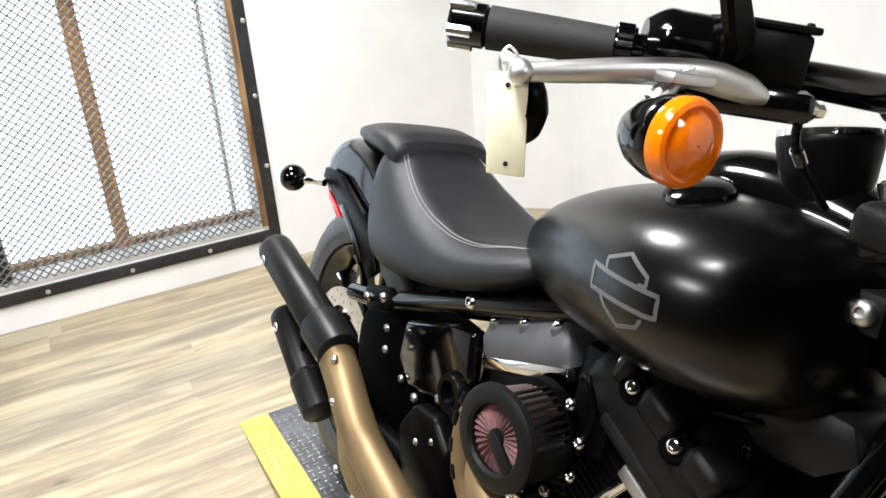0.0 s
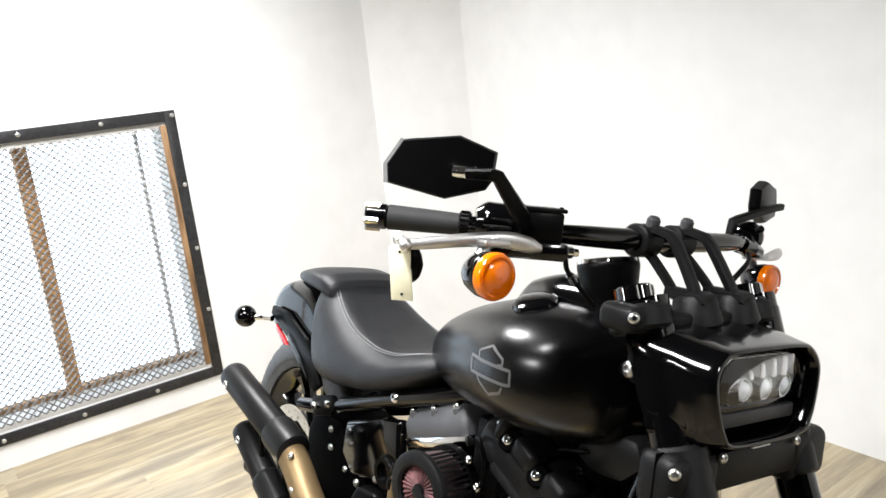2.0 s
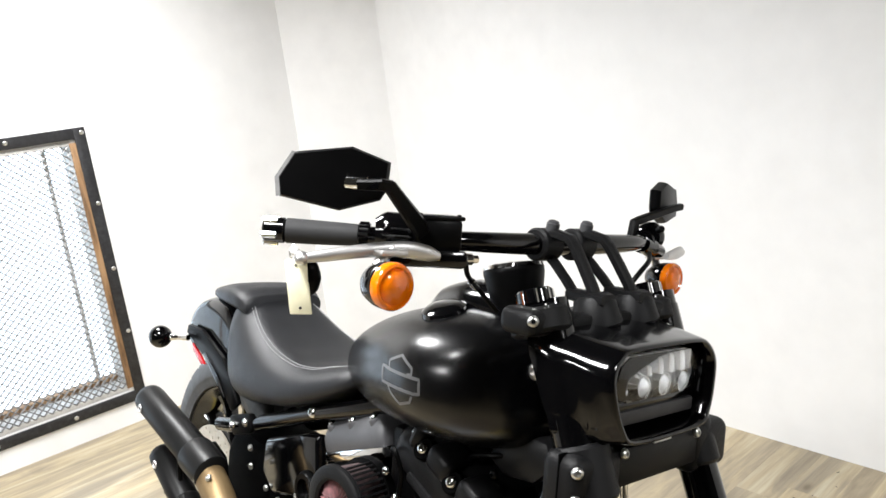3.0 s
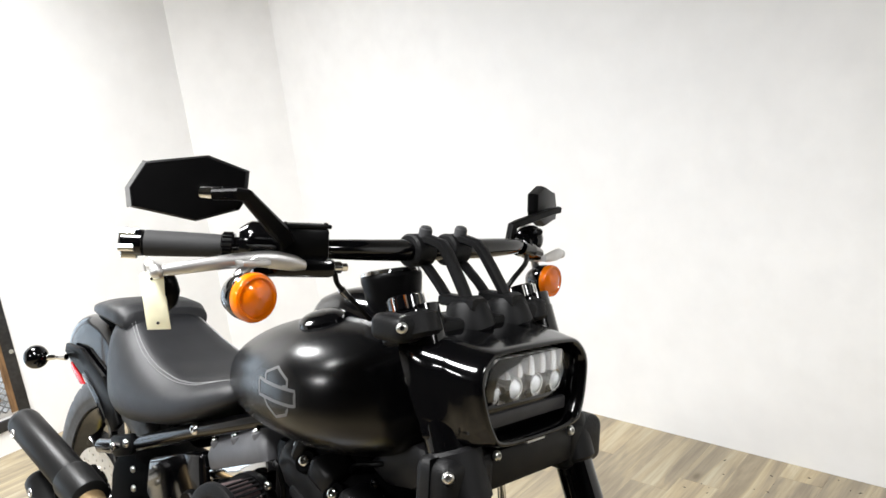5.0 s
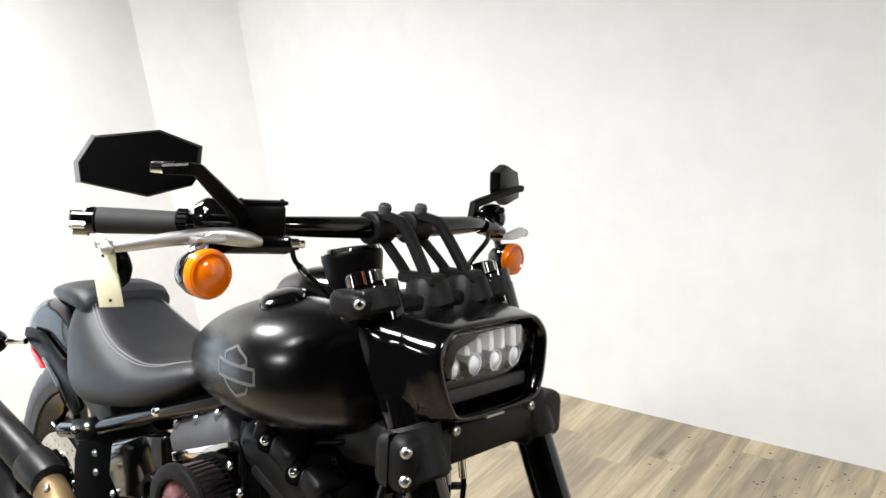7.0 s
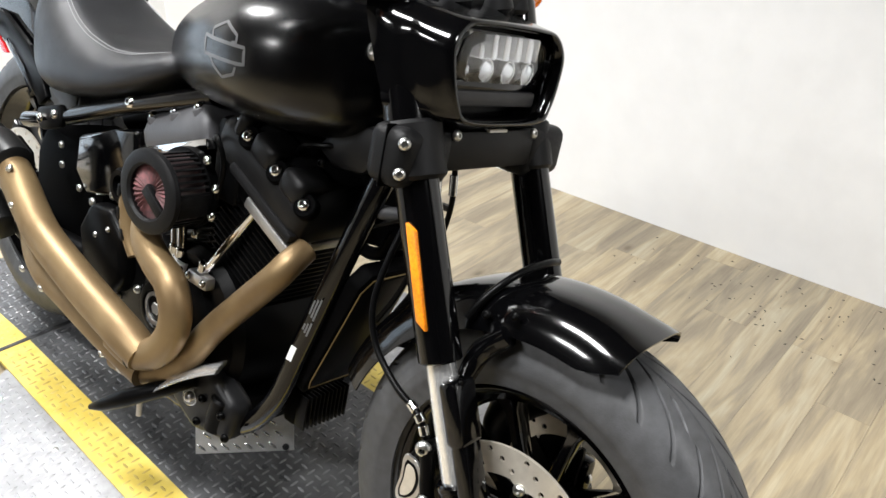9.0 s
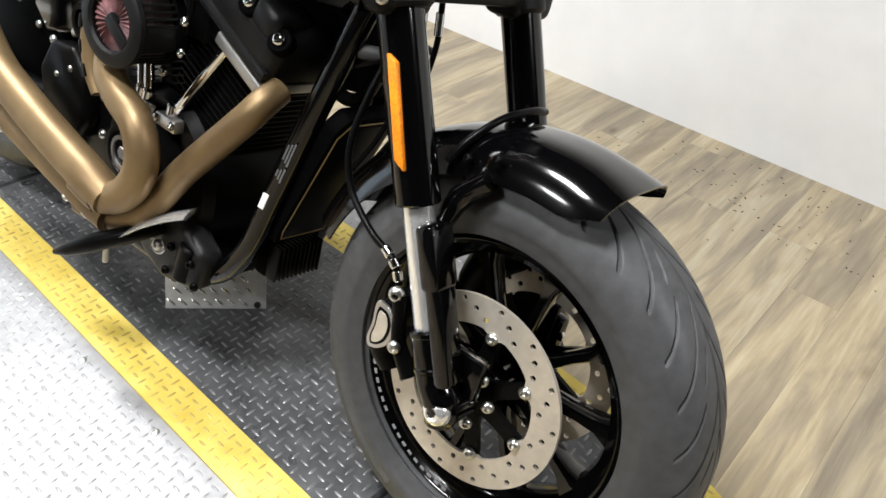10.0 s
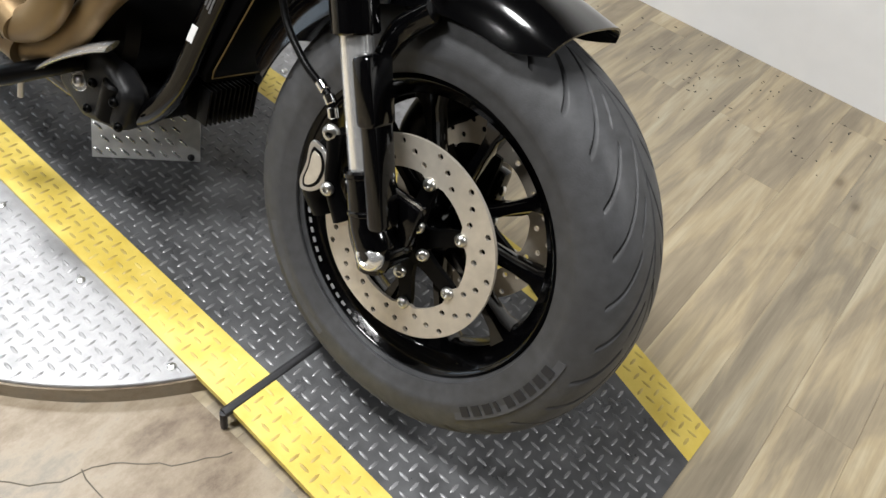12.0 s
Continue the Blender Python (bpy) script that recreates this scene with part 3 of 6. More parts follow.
def wheel(name, loc, R, half, rim_r, disc_r, label, bolts=5):
    w = group(name, loc, label)
    ty = new("tyre", tyre_mesh(R, half, rim_r))
    ty.parent = w
    ty["label"] = "grey-black rubber tyre with curved tread grooves"
    rh = half * 0.74
    prof = [(-rh, rim_r + 0.002), (-rh - 0.003, rim_r - 0.003), (-rh, rim_r - 0.008), (-rh + 0.012, rim_r - 0.013), (-rh + 0.02, rim_r - 0.024), (0, rim_r - 0.034), (rh - 0.02, rim_r - 0.024), (rh - 0.012, rim_r - 0.013), (rh, rim_r - 0.008), (rh + 0.003, rim_r - 0.003), (rh, rim_r + 0.002), (rh - 0.015, rim_r + 0.002), (0, rim_r - 0.012), (-rh + 0.015, rim_r + 0.002)]
    part("rim", lathe(B(), prof, close=True, seg=96), M_gloss, w, "gloss black cast rim")
    hub = lathe(B(), [(-0.062, 0.02), (-0.062, 0.034), (-0.045, 0.042), (-0.02, 0.036), (0.02, 0.036), (0.045, 0.042), (0.062, 0.034), (0.062, 0.02)], seg=32)
    part("hub", hub, M_gloss, w)
    ri = rim_r - 0.03
    for k in range(10):
        a = 2 * math.pi * k / 10 + 0.2
        m = Matrix.Rotation(a, 4, "X")
        bm = B()
        loop_faces(bm, [[m @ Vector((x * wx, y * wy, z)) for x, y in ((-1, -0.6), (-0.6, -1), (0.6, -1), (1, -0.6), (1, 0.6), (0.6, 1), (-0.6, 1), (-1, 0.6))] for z, wx, wy in ((0.03, 0.024, 0.014), (0.07, 0.018, 0.008), (ri * 0.72, 0.017, 0.0075), (ri * 0.9, 0.02, 0.010), (ri + 0.004, 0.028, 0.02))])
        part("spoke", bm, M_gloss, w)
    for sx in (-1, 1):
        d = part("brake_disc", disc_mesh(disc_r, disc_r * 0.70, 0.005, tabs=bolts), M_disc, w, "drilled steel brake disc")
        d.location = (sx * 0.078, 0, 0)
        for k in range(bolts):
            m = Matrix.Rotation(0.1 - 2 * math.pi * k / bolts, 4, "X")
            bm = B()
            loop_faces(bm, [[m @ Vector((-0.004 + x, y * q, z)) for x, y in ((0, -1), (0.008, -1), (0.008, 1), (0, 1))] for z, q in ((0.02, 0.016), (0.05, 0.011), (disc_r * 0.62, 0.010), (disc_r * 0.70, 0.008))])
            part("carrier_arm", bm, M_plastic, w).location = (sx * 0.074, 0, 0)
        c = part("disc_carrier", lathe(B(), [(-0.005, 0.018), (-0.005, 0.036), (0.005, 0.036), (0.005, 0.018)], close=True, seg=32), M_plastic, w)
        c.location = (sx * 0.074, 0, 0)
        for k in range(bolts):
            a = 2 * math.pi * k / bolts - 0.1
            bolt((sx * 0.0805, disc_r * 0.655 * math.sin(a), disc_r * 0.655 * math.cos(a)), (sx, 0, 0), 0.0085, w)
    return w


front_wheel = wheel("front_wheel", (0.008, -0.007, 0.322), 0.300, 0.072, 0.203, 0.136, "black cast front wheel with drilled discs", 7)
M_band = mat("tyre_label_rubber", (0.075, 0.076, 0.080), 0.6, spec=0.3, vary=0.25, scale=50, bump=0.1, bscale=420)
M_mould = mat("moulded_letter_rubber", (0.022, 0.022, 0.024), 0.5, spec=0.3, vary=0.2, scale=60)
for a0, a1 in ((219, 266), (18, 62), (118, 160)):
    part("label_band", arc_bars(B(), -0.0702, 0.232, 0.257, [(a0, a1)], 0.0012), M_band, front_wheel, "lighter grey label band on the tyre wall")
for a0 in (222, 226.6, 231.2, 235.8, 240.4, 245, 249.6, 254.2, 258.8):
    part("raised_mark", arc_bars(B(), -0.0712, 0.237, 0.252, [(a0, a0 + (1.4 if a0 == 235.8 else 3.0))], 0.0014), M_mould, front_wheel, "dark moulded mark, unreadable")
for k in range(16):
    if k != 6:
        part("rim_mark", arc_bars(B(), -0.0545, 0.1895, 0.1945, [(112 + 4.4 * k, 114.4 + 4.4 * k)], 0.0006), M_thread, front_wheel, "white print mark")
rear_wheel = wheel("rear_wheel", (0.042, 1.465, 0.345), 0.331, 0.060, 0.238, 0.140, "black cast rear wheel")

# -- fork --
RAKE = 0.40


def fork_at(z, sx, dy=0.0, dx=0.0):
    return Vector((sx * (0.128 + dx), 0.2135 + (RAKE if z > 0.79 else 0.45) * (z - 0.79) + dy, z))


FD = Vector((0, RAKE, 1)).normalized()
fork = group("front_fork", label="black inverted fork with chrome lower tubes")
for sx in (-1, 1):
    bm = B()
    cyl(bm, fork_at(0.552, sx), fork_at(0.79, sx), 0.0282, seg=32, bevel=0.002)
    cyl(bm, fork_at(0.791, sx), fork_at(1.0, sx), 0.0295, seg=32)
    cyl(bm, fork_at(0.815, sx), fork_at(0.98, sx), 0.031, seg=36)
    part("upper_tube", bm, M_gloss, fork)
    part("lower_tube", cyl(B(), fork_at(0.35, sx), fork_at(0.56, sx), 0.0195, seg=32), M_slider, fork, "chrome slider tube")
    # axle carrier casting
    bm = B()
    tube(bm, [fork_at(0.41, sx), fork_at(0.385, sx), fork_at(0.35, sx), fork_at(0.33, sx, -0.008), (sx * 0.126, -0.008, 0.298)], [0.025, 0.025, 0.0245, 0.026, 0.02], seg=24)
    cyl(bm, fork_at(0.403, sx), fork_at(0.413, sx), 0.027, seg=24, bevel=0.003)
    cyl(bm, fork_at(0.362, sx), fork_at(0.369, sx), 0.0265, seg=24, bevel=0.002)
    cyl(bm, (sx * 0.085, -0.008, 0.321), (sx * 0.138, -0.008, 0.321), 0.025, seg=28, bevel=0.004)
    box(bm, (sx * 0.088, -0.036, 0.335), (sx * 0.112, 0.02, 0.395), 0.008)
    part("axle_carrier", bm, M_gloss, fork)
    part("axle_nut", lathe(B(), [(0, 0.020), (0.008, 0.019), (0.014, 0.015), (0.016, 0.009), (0.013, 0.007), (0.013, 0.001)], Matrix.Translation((sx * 0.137, -0.008, 0.321)) @ Matrix.Diagonal((sx, 1, 1, 1)), seg=20), M_slider, fork)
    for x, y, z in ((0.0955, -0.0325, 0.366), (0.082, -0.0445, 0.326), (0.082, -0.022, 0.284)):
        bolt((sx * x, y, z), (sx, -0.5, 0), 0.0085, fork)
    # fender stay in front of the slider
    bm = B()
    a, b = fork_at(0.36, sx, -0.030, 0.006), fork_at(0.545, sx, -0.030, 0.006)
    m = look(a, b)
    box(bm, (-0.019, -0.011, -(b - a).length), (0.019, 0.011, 0), 0.006, m)
    box(bm, (-0.024, -0.013, -(b - a).length), (0.022, 0.013, -0.6 * (b - a).length), 0.007, m)
    part("fender_stay", bm, M_gloss, fork)
# calliper on the right leg
cal = group("brake_calliper", label="black calliper with a silver kidney plate")
cal.matrix_local = pose(-0.098, 0.105, 0.365, 8, 0, 0)
bm = B()
tube(bm, [(0, -0.012, -0.062), (0, 0.012, -0.035), (0, 0.014, 0.0), (0, 0.002, 0.035), (0, -0.022, 0.062)], [0.018, 0.026, 0.027, 0.026, 0.018], seg=18)
part("body", bm, M_plastic, cal)
kid = outline([(0.0, 0.03), (0.009, 0.029), (0.015, 0.018), (0.015, 0.002), (0.012, -0.018), (0.0, -0.03)], 40)
kid = [(1.2 * (x - 10 * (z * z) + 0.004), 1.2 * z) for x, z in kid]
mk = Matrix.Translation((-0.0275, 0.012, 0)) @ Matrix(((0, 0, -1, 0), (-1, 0, 0, 0), (0, 1, 0, 0), (0, 0, 0, 1)))
part("plate", slab(B(), kid, 0.004, mk, 0.0012), M_alloy, cal, "silver kidney-shaped plate")
part("plate_inset", slab(B(), [(x * 0.72 + 0.0005, z * 0.82) for x, z in kid], 0.0046, mk, 0.0008), M_plastic, cal)
part("plate_face", slab(B(), [(x * 0.52 + 0.0005, z * 0.7) for x, z in kid], 0.005, mk, 0.0008), M_disc, cal, "tan printed plate")
# calliper on the left leg
left_cal = group("brake_calliper", label="black calliper on the left fork leg")
left_cal.matrix_local = pose(0.098, 0.085, 0.40, 8, 0, 0)
bm = B()
tube(bm, [(0, 0.02, -0.075), (0, 0.03, -0.03), (0, 0.02, 0.02), (0, -0.01, 0.06), (0, -0.045, 0.09)], [0.026, 0.034, 0.036, 0.034, 0.024], seg=18)
part("body", bm, M_plastic, left_cal)
part("mount", box(B(), (-0.012, -0.07, -0.03), (0.012, 0.01, 0.07), 0.006), M_plastic, left_cal)
strap = B()
tube(strap, [(-0.135, 0.092, 0.435), (-0.137, 0.085, 0.41), (-0.137, 0.075, 0.37), (-0.132, 0.05, 0.335)], [0.012, 0.010, 0.010, 0.014], seg=10)
part("calliper_bracket", strap, M_plastic, MB)
bolt((-0.14, 0.095, 0.435), (-1, -0.4, 0), 0.011, MB)
bolt((-0.147, 0.074, 0.37), (-1, -0.3, 0), 0.009, MB)
hose = tube(B(), [(-0.136, 0.098, 0.445), (-0.137, 0.116, 0.472), (-0.132, 0.165, 0.488), (-0.126, 0.215, 0.522), (-0.12, 0.238, 0.57), (-0.105, 0.24, 0.63), (-0.085, 0.236, 0.69), (-0.06, 0.24, 0.77)], 0.0048, seg=10)
part("brake_hose", hose, M_plastic, MB)
bm = B()
for p, q in (((-0.1365, 0.1, 0.45), (-0.137, 0.106, 0.462)), ((-0.137, 0.108, 0.465), (-0.137, 0.117, 0.473)), ((-0.1365, 0.121, 0.475), (-0.135, 0.134, 0.480))):
    cyl(bm, p, q, 0.007, seg=12, bevel=0.0012)
part("hose_fitting", bm, M_chrome, MB)
for x in (-0.035, 0.0):
    part("cable", tube(B(), [(x, 0.24, 0.765), (x + 0.004, 0.235, 0.70), (x + 0.01, 0.25, 0.63), (x + 0.005, 0.27, 0.56), (x, 0.30, 0.50)], 0.0042, seg=8), M_plastic, MB)
    part("cable_fitting", cyl(B(), (x, 0.238, 0.745), (x + 0.002, 0.235, 0.715), 0.006, seg=10, bevel=0.001), M_chrome, MB)
# amber reflector on the upper tube
for sx in (-1,):
    m = Matrix.Translation(fork_at(0.655, sx, -0.006, 0.0295)) @ FD.to_track_quat("Z", "Y").to_matrix().to_4x4()
    bm = B()
    rp = [(-0.007, -0.064), (0.007, -0.056), (0.007, 0.064), (-0.007, 0.058)]
    slab(bm, rp, 0.007, Matrix.Translation(fork_at(0.655, sx, -0.008, 0.0275)) @ Matrix(((0, 0, sx, 0), (1, RAKE * 0.93, 0, 0), (0, 0.93, 0, 0), (0, 0, 0, 1))), 0.0015)
    part("fork_reflector", bm, M_amber2, MB, "amber plastic reflector strip")

# -- front fender --
FC = Vector((0.008, 0.0, 0.31))


def shell(name, sections, thick, material, parent, label=""):
    """A curved sheet through rows of points, with real thickness."""
    bm = B()
    n, k = len(sections), len(sections[0])
    P = [[Vector(p) for p in row] for row in sections]

    def normal(i, j):
        du = P[min(i + 1, n - 1)][j] - P[max(i - 1, 0)][j]
        dv = P[i][min(j + 1, k - 1)] - P[i][max(j - 1, 0)]
        return du.cross(dv).normalized()

    top = [[bm.verts.new(p) for p in row] for row in P]
    low = [[bm.verts.new(P[i][j] - normal(i, j) * thick) for j in range(k)] for i in range(n)]
    for i in range(n - 1):
        for j in range(k - 1):
            bm.faces.new((top[i][j], top[i][j + 1], top[i + 1][j + 1], top[i + 1][j]))
            bm.faces.new((low[i][j], low[i + 1][j], low[i + 1][j + 1], low[i][j + 1]))
    for i in range(n - 1):
        bm.faces.new((top[i][0], top[i + 1][0], low[i + 1][0], low[i][0]))
        bm.faces.new((top[i][-1], low[i][-1], low[i + 1][-1], top[i + 1][-1]))
    for j in range(k - 1):
        bm.faces.new((top[0][j], low[0][j], low[0][j + 1], top[0][j + 1]))
        bm.faces.new((top[-1][j], top[-1][j + 1], low[-1][j + 1], low[-1][j]))
    return part(name, bm, material, parent, label, smooth=50)


rows_f = []
for i in range(33):
    a = radians(-17.5 + 88.5 * i / 32)
    row = []
    for j in range(25):
        u = -1 + 2 * j / 24
        r = 0.352 - (0.058 - 0.030 * max(0.0, (-8 - math.degrees(a)) / 9.5) ** 1.6) * abs(u) ** 2.9
        row.append((FC.x + 0.087 * math.sin(u * 1.25) / math.sin(1.25), FC.y + r * math.sin(a), FC.z + r * math.cos(a)))
    rows_f.append(row)
front_fender = shell("front_fender", rows_f, -0.003, M_gloss, MB, "gloss black short front fender")
for sx in (-1, 1):
    bm = B()
    tube(bm, [(sx * 0.085 + 0.008, 0.05, 0.60), (sx * 0.09 + 0.008, 0.08, 0.565), (sx * 0.098, 0.085, 0.53)], [0.014, 0.016, 0.012], seg=12)
    part("fender_bracket", bm, M_gloss, MB)
part("fender_hose", tube(B(), [(-0.085, 0.11, 0.60), (-0.068, 0.1, 0.63), (-0.03, 0.085, 0.6605), (0.03, 0.08, 0.668), (0.07, 0.085, 0.662)], 0.005, seg=10), M_plastic, MB)
for p in ((-0.082, 0.085, 0.615), (-0.082, 0.045, 0.63)):
    bolt(p, (-1, 0, 0.4), 0.006, MB, M_plastic)

# -- clamps --
clamp = B()
for sx in (-1, 1):
    c = fork_at(0.79, sx)
    cyl(clamp, c - FD * 0.036, c + FD * 0.036, 0.041 if sx < 0 else 0.036, seg=28, bevel=0.005)
    bx, bw = (-0.131, 0.049) if sx < 0 else (0.137, 0.050)
    box(clamp, (bx - bw, c.y - 0.031, 0.750), (bx + bw, c.y + 0.031, 0.824), 0.017, seg=4)
box(clamp, (-0.11, 0.185, 0.768), (0.11, 0.235, 0.822), 0.008)
lower_clamp = part("lower_clamp", clamp, M_cast, MB, "black wrinkle-finish lower fork clamp")
for sx in (-1, 1):
    if sx < 0:
        for z in (0.807, 0.771):
            bolt((-0.1735, 0.1885, z), (-0.7, -0.7, 0.1), 0.0078, lower_clamp)
        part("clamp_seam", box(B(), (-0.1815, 0.2115, 0.749), (-0.150, 0.2135, 0.825), 0.0005), M_matte, lower_clamp)
    bolt((sx * 0.087, 0.183, 0.817), (0, -1, 0.2), 0.0075, lower_clamp)
part("clamp_plate", box(B(), (-0.02, 0.181, 0.82), (0.02, 0.186, 0.824)), M_white, lower_clamp, "small white label edge")
clamp = B()
for sx in (-1, 1):
    c = fork_at(0.983, sx)
    cyl(clamp, c - FD * 0.016, c + FD * 0.018, 0.041 if sx < 0 else 0.035, seg=28, bevel=0.005)
    bx, bw = (-0.134, 0.046) if sx < 0 else (0.122, 0.042)
    box(clamp, (bx - bw, c.y - 0.030, 0.970), (bx + bw, c.y + 0.030, 1.006), 0.013, seg=4)
    xb = -0.046 if sx < 0 else 0.044
    part("riser_base", cyl(B(), (xb + 0.008, 0.276, 0.962), (xb, 0.282, 1.008), 0.036, 0.029, seg=32, bevel=0.007), M_cast, MB)
box(clamp, (-0.12, 0.262, 0.966), (0.12, 0.33, 0.994), 0.006)
UP = Vector((-0.016, 0, -0.010))
bmesh.ops.translate(clamp, verts=clamp.verts, vec=UP)
upper_clamp = part("upper_clamp", clamp, M_cast, MB, "black wrinkle-finish upper fork clamp")
for sx in (-1, 1):
    if sx < 0:
        bolt((-0.1875, 0.266, 0.982), (-0.6, -0.8, 0.1), 0.0078, upper_clamp)
    bm = B()
    c = fork_at(0.993, sx) + UP
    cyl(bm, c, c + FD * 0.012, 0.029, seg=28, bevel=0.002)
    cyl(bm, c + FD * 0.012, c + FD * 0.034, 0.025, seg=28, bevel=0.003)
    part("fork_cap", bm, M_gloss, upper_clamp)
    bm = B()
    for k in range(8):
        a = 2 * math.pi * k / 8
        u, v = frame_of(FD)
        o = (u * math.cos(a) + v * math.sin(a)) * 0.0245
        cyl(bm, c + o + FD * 0.014, c + o + FD * 0.032, 0.0022, seg=6)
    part("cap_rib", bm, M_chrome, upper_clamp)

# -- risers and handlebar --
for sx in (-1, 1):
    riser = group("riser", label="black forged handlebar riser with an open window")
    xr = -0.058 if sx < 0 else 0.020
    x = xr

    def bar4(bm, pts, wx, wy):
        rings = []
        for i, (y, z) in enumerate(pts):
            a, b = Vector(pts[max(i - 1, 0)]), Vector(pts[min(i + 1, len(pts) - 1)])
            d = (b - a).normalized()
            n = Vector((-d.y, d.x))
            sway = (-0.010 if sx < 0 else -0.022) * max(0.0, min(1.0, (1.08 - z) / 0.08))
            rings.append([(x - sway + u * wx, y + n.x * v * wy, z + n.y * v * wy) for u, v in ((-1, -0.6), (-0.6, -1), (0.6, -1), (1, -0.6), (1, 0.6), (0.6, 1), (-0.6, 1), (-1, 0.6))])
        loop_faces(bm, rings)

    bm = B()
    bar4(bm, [(0.274, 0.998), (0.282, 1.018), (0.298, 1.048), (0.312, 1.072), (0.321, 1.082), (0.345, 1.087), (0.372, 1.085)], 0.0098, 0.0068)
    bar4(bm, [(0.308, 0.998), (0.328, 1.022), (0.350, 1.045), (0.372, 1.062)], 0.0085, 0.0055)
    bar4(bm, [(0.254, 1.004), (0.318, 1.004)], 0.016, 0.008)
    cyl(bm, (x - 0.02, 0.37, 1.070), (x + 0.02, 0.37, 1.070), 0.0245, seg=28, bevel=0.003)
    part("body", bm, M_cast, riser)
    part("cap_screw", cyl(B(), (x, 0.358, 1.082), (x, 0.354, 1.104), 0.0098, seg=18, bevel=0.002), M_grey, riser, "grey cap screw")
    bolt((x, 0.354, 1.104), (0, -0.2, 1), 0.008, riser, M_grey, 0.003)
handlebar = group("handlebar", label="black handlebar with dark grips")
BAR = [(0, 0.37, 1.070), (-0.09, 0.371, 1.0705), (-0.17, 0.377, 1.072), (-0.23, 0.395, 1.073), (-0.30, 0.43, 1.0735), (-0.36, 0.474, 1.074), (-0.425, 0.53, 1.074)]
pts = [(-x, y, z) for x, y, z in BAR[:0:-1]] + BAR
part("bar", tube(B(), pts, [0.0125] * 4 + [0.0145, 0.016, 0.016, 0.016, 0.0145] + [0.0125] * 4, seg=20, n=6), M_gloss, handlebar)
gd = Vector((-0.065, 0.056, 0)).normalized()
for sx in (-1, 1):
    def mir(p):
        return Vector((-p[0] if sx > 0 else p[0], p[1], p[2]))

    g0, g1 = Vector((-0.328, 0.450, 1.0738)), Vector((-0.403, 0.5125, 1.074))
    part("grip", tube(B(), [mir(g0), mir(g0 + (g1 - g0) * 0.15), mir(g0 + (g1 - g0) * 0.6), mir(g1)], [0.0140, 0.0148, 0.0160, 0.0166], seg=24, n=4), M_grip, handlebar, "dark grey rubber grip")
    part("grip_end", cyl(B(), mir(g1), mir(g1 + gd * 0.03), 0.0168, seg=24, bevel=0.003), M_gloss, handlebar)
    for k in range(5):
        a = 2 * math.pi * k / 5 + 0.3
        u, v = frame_of(gd)
        o = (u * math.cos(a) + v * math.sin(a)) * 0.0158
        part("chrome_rib", cyl(B(), mir(g1 + o + gd * 0.010), mir(g1 + o + gd * 0.031), 0.0046, seg=8, bevel=0.0015), M_chrome, handlebar, "chrome rib of the grip end")
    for k in range(14):
        a = 2 * math.pi * k / 14
        u, v = frame_of(gd)
        o = (u * math.cos(a) + v * math.sin(a)) * 0.0145
        part("collar_lobe", cyl(B(), mir(g0 + o - gd * 0.010), mir(g0 + o + gd * 0.003), 0.004, seg=6, bevel=0.0008), M_gloss, handlebar)
    part("collar", cyl(B(), mir(g0 - gd * 0.012), mir(g0 + gd * 0.004), 0.0165, seg=20), M_gloss, handlebar)
    # switch housing
    s0, s1 = Vector((-0.265, 0.405, 1.08)), Vector((-0.315, 0.439, 1.08))
    part("switch_housing", tube(B(), [mir(s0), mir(s0 + (s1 - s0) * 0.2), mir(s0 + (s1 - s0) * 0.75), mir(s1)], [0.018, 0.0265, 0.0275, 0.018], seg=24, n=4), M_gloss, handlebar)
    for k in range(2):
        c = Vector((-0.287 + 0.02 * k, 0.402 - 0.012 * k, 1.093))
        part("switch", cyl(B(), mir(c), mir(c + Vector((0.004, -0.01, 0.004))), 0.006, seg=12, bevel=0.001), M_plastic, handlebar)
    # master cylinder, lever
    master = group("master_cylinder", label="black lever perch with a square reservoir")
    if sx < 0:
        m = Matrix.Translation((-0.256, 0.388, 1.084)) @ Matrix.Rotation(radians(-24), 4, "Z")
        part("reservoir", box(B(), (-0.031, -0.027, -0.022), (0.031, 0.02, 0.018), 0.005, m), M_plastic, master)
        part("reservoir_lid", box(B(), (-0.033, -0.029, 0.0175), (0.033, 0.022, 0.023), 0.002, m), M_plastic, master)
        for u, v in ((-0.026, -0.022), (0.026, -0.022)):
            bolt(m @ Vector((u, v, 0.023)), (0, 0, 1), 0.003, master, M_plastic)
        m = Matrix.Translation((-0.272, 0.378, 1.052)) @ Matrix.Rotation(radians(-30), 4, "Z")
        part("perch", box(B(), (-0.055, -0.02, -0.012), (0.05, 0.02, 0.012), 0.008, m), M_gloss, master)
        bm = B()
        cyl(bm, (-0.226, 0.362, 1.051), (-0.213, 0.358, 1.051), 0.008, seg=12, bevel=0.001)
        cyl(bm, (-0.213, 0.358, 1.051), (-0.205, 0.356, 1.051), 0.0055, seg=6)
        part("banjo_bolt", bm, M_chrome, master)
        part("brake_line", tube(B(), [(-0.22, 0.362, 1.045), (-0.212, 0.366, 1.03), (-0.196, 0.372, 1.018), (-0.172, 0.375, 1.0), (-0.15, 0.365, 0.975)], 0.0036, seg=8), M_plastic, master)
        part("line_sleeve", cyl(B(), (-0.2, 0.371, 1.02), (-0.185, 0.374, 1.009), 0.0055, seg=10, bevel=0.001), M_chrome, master)
    else:
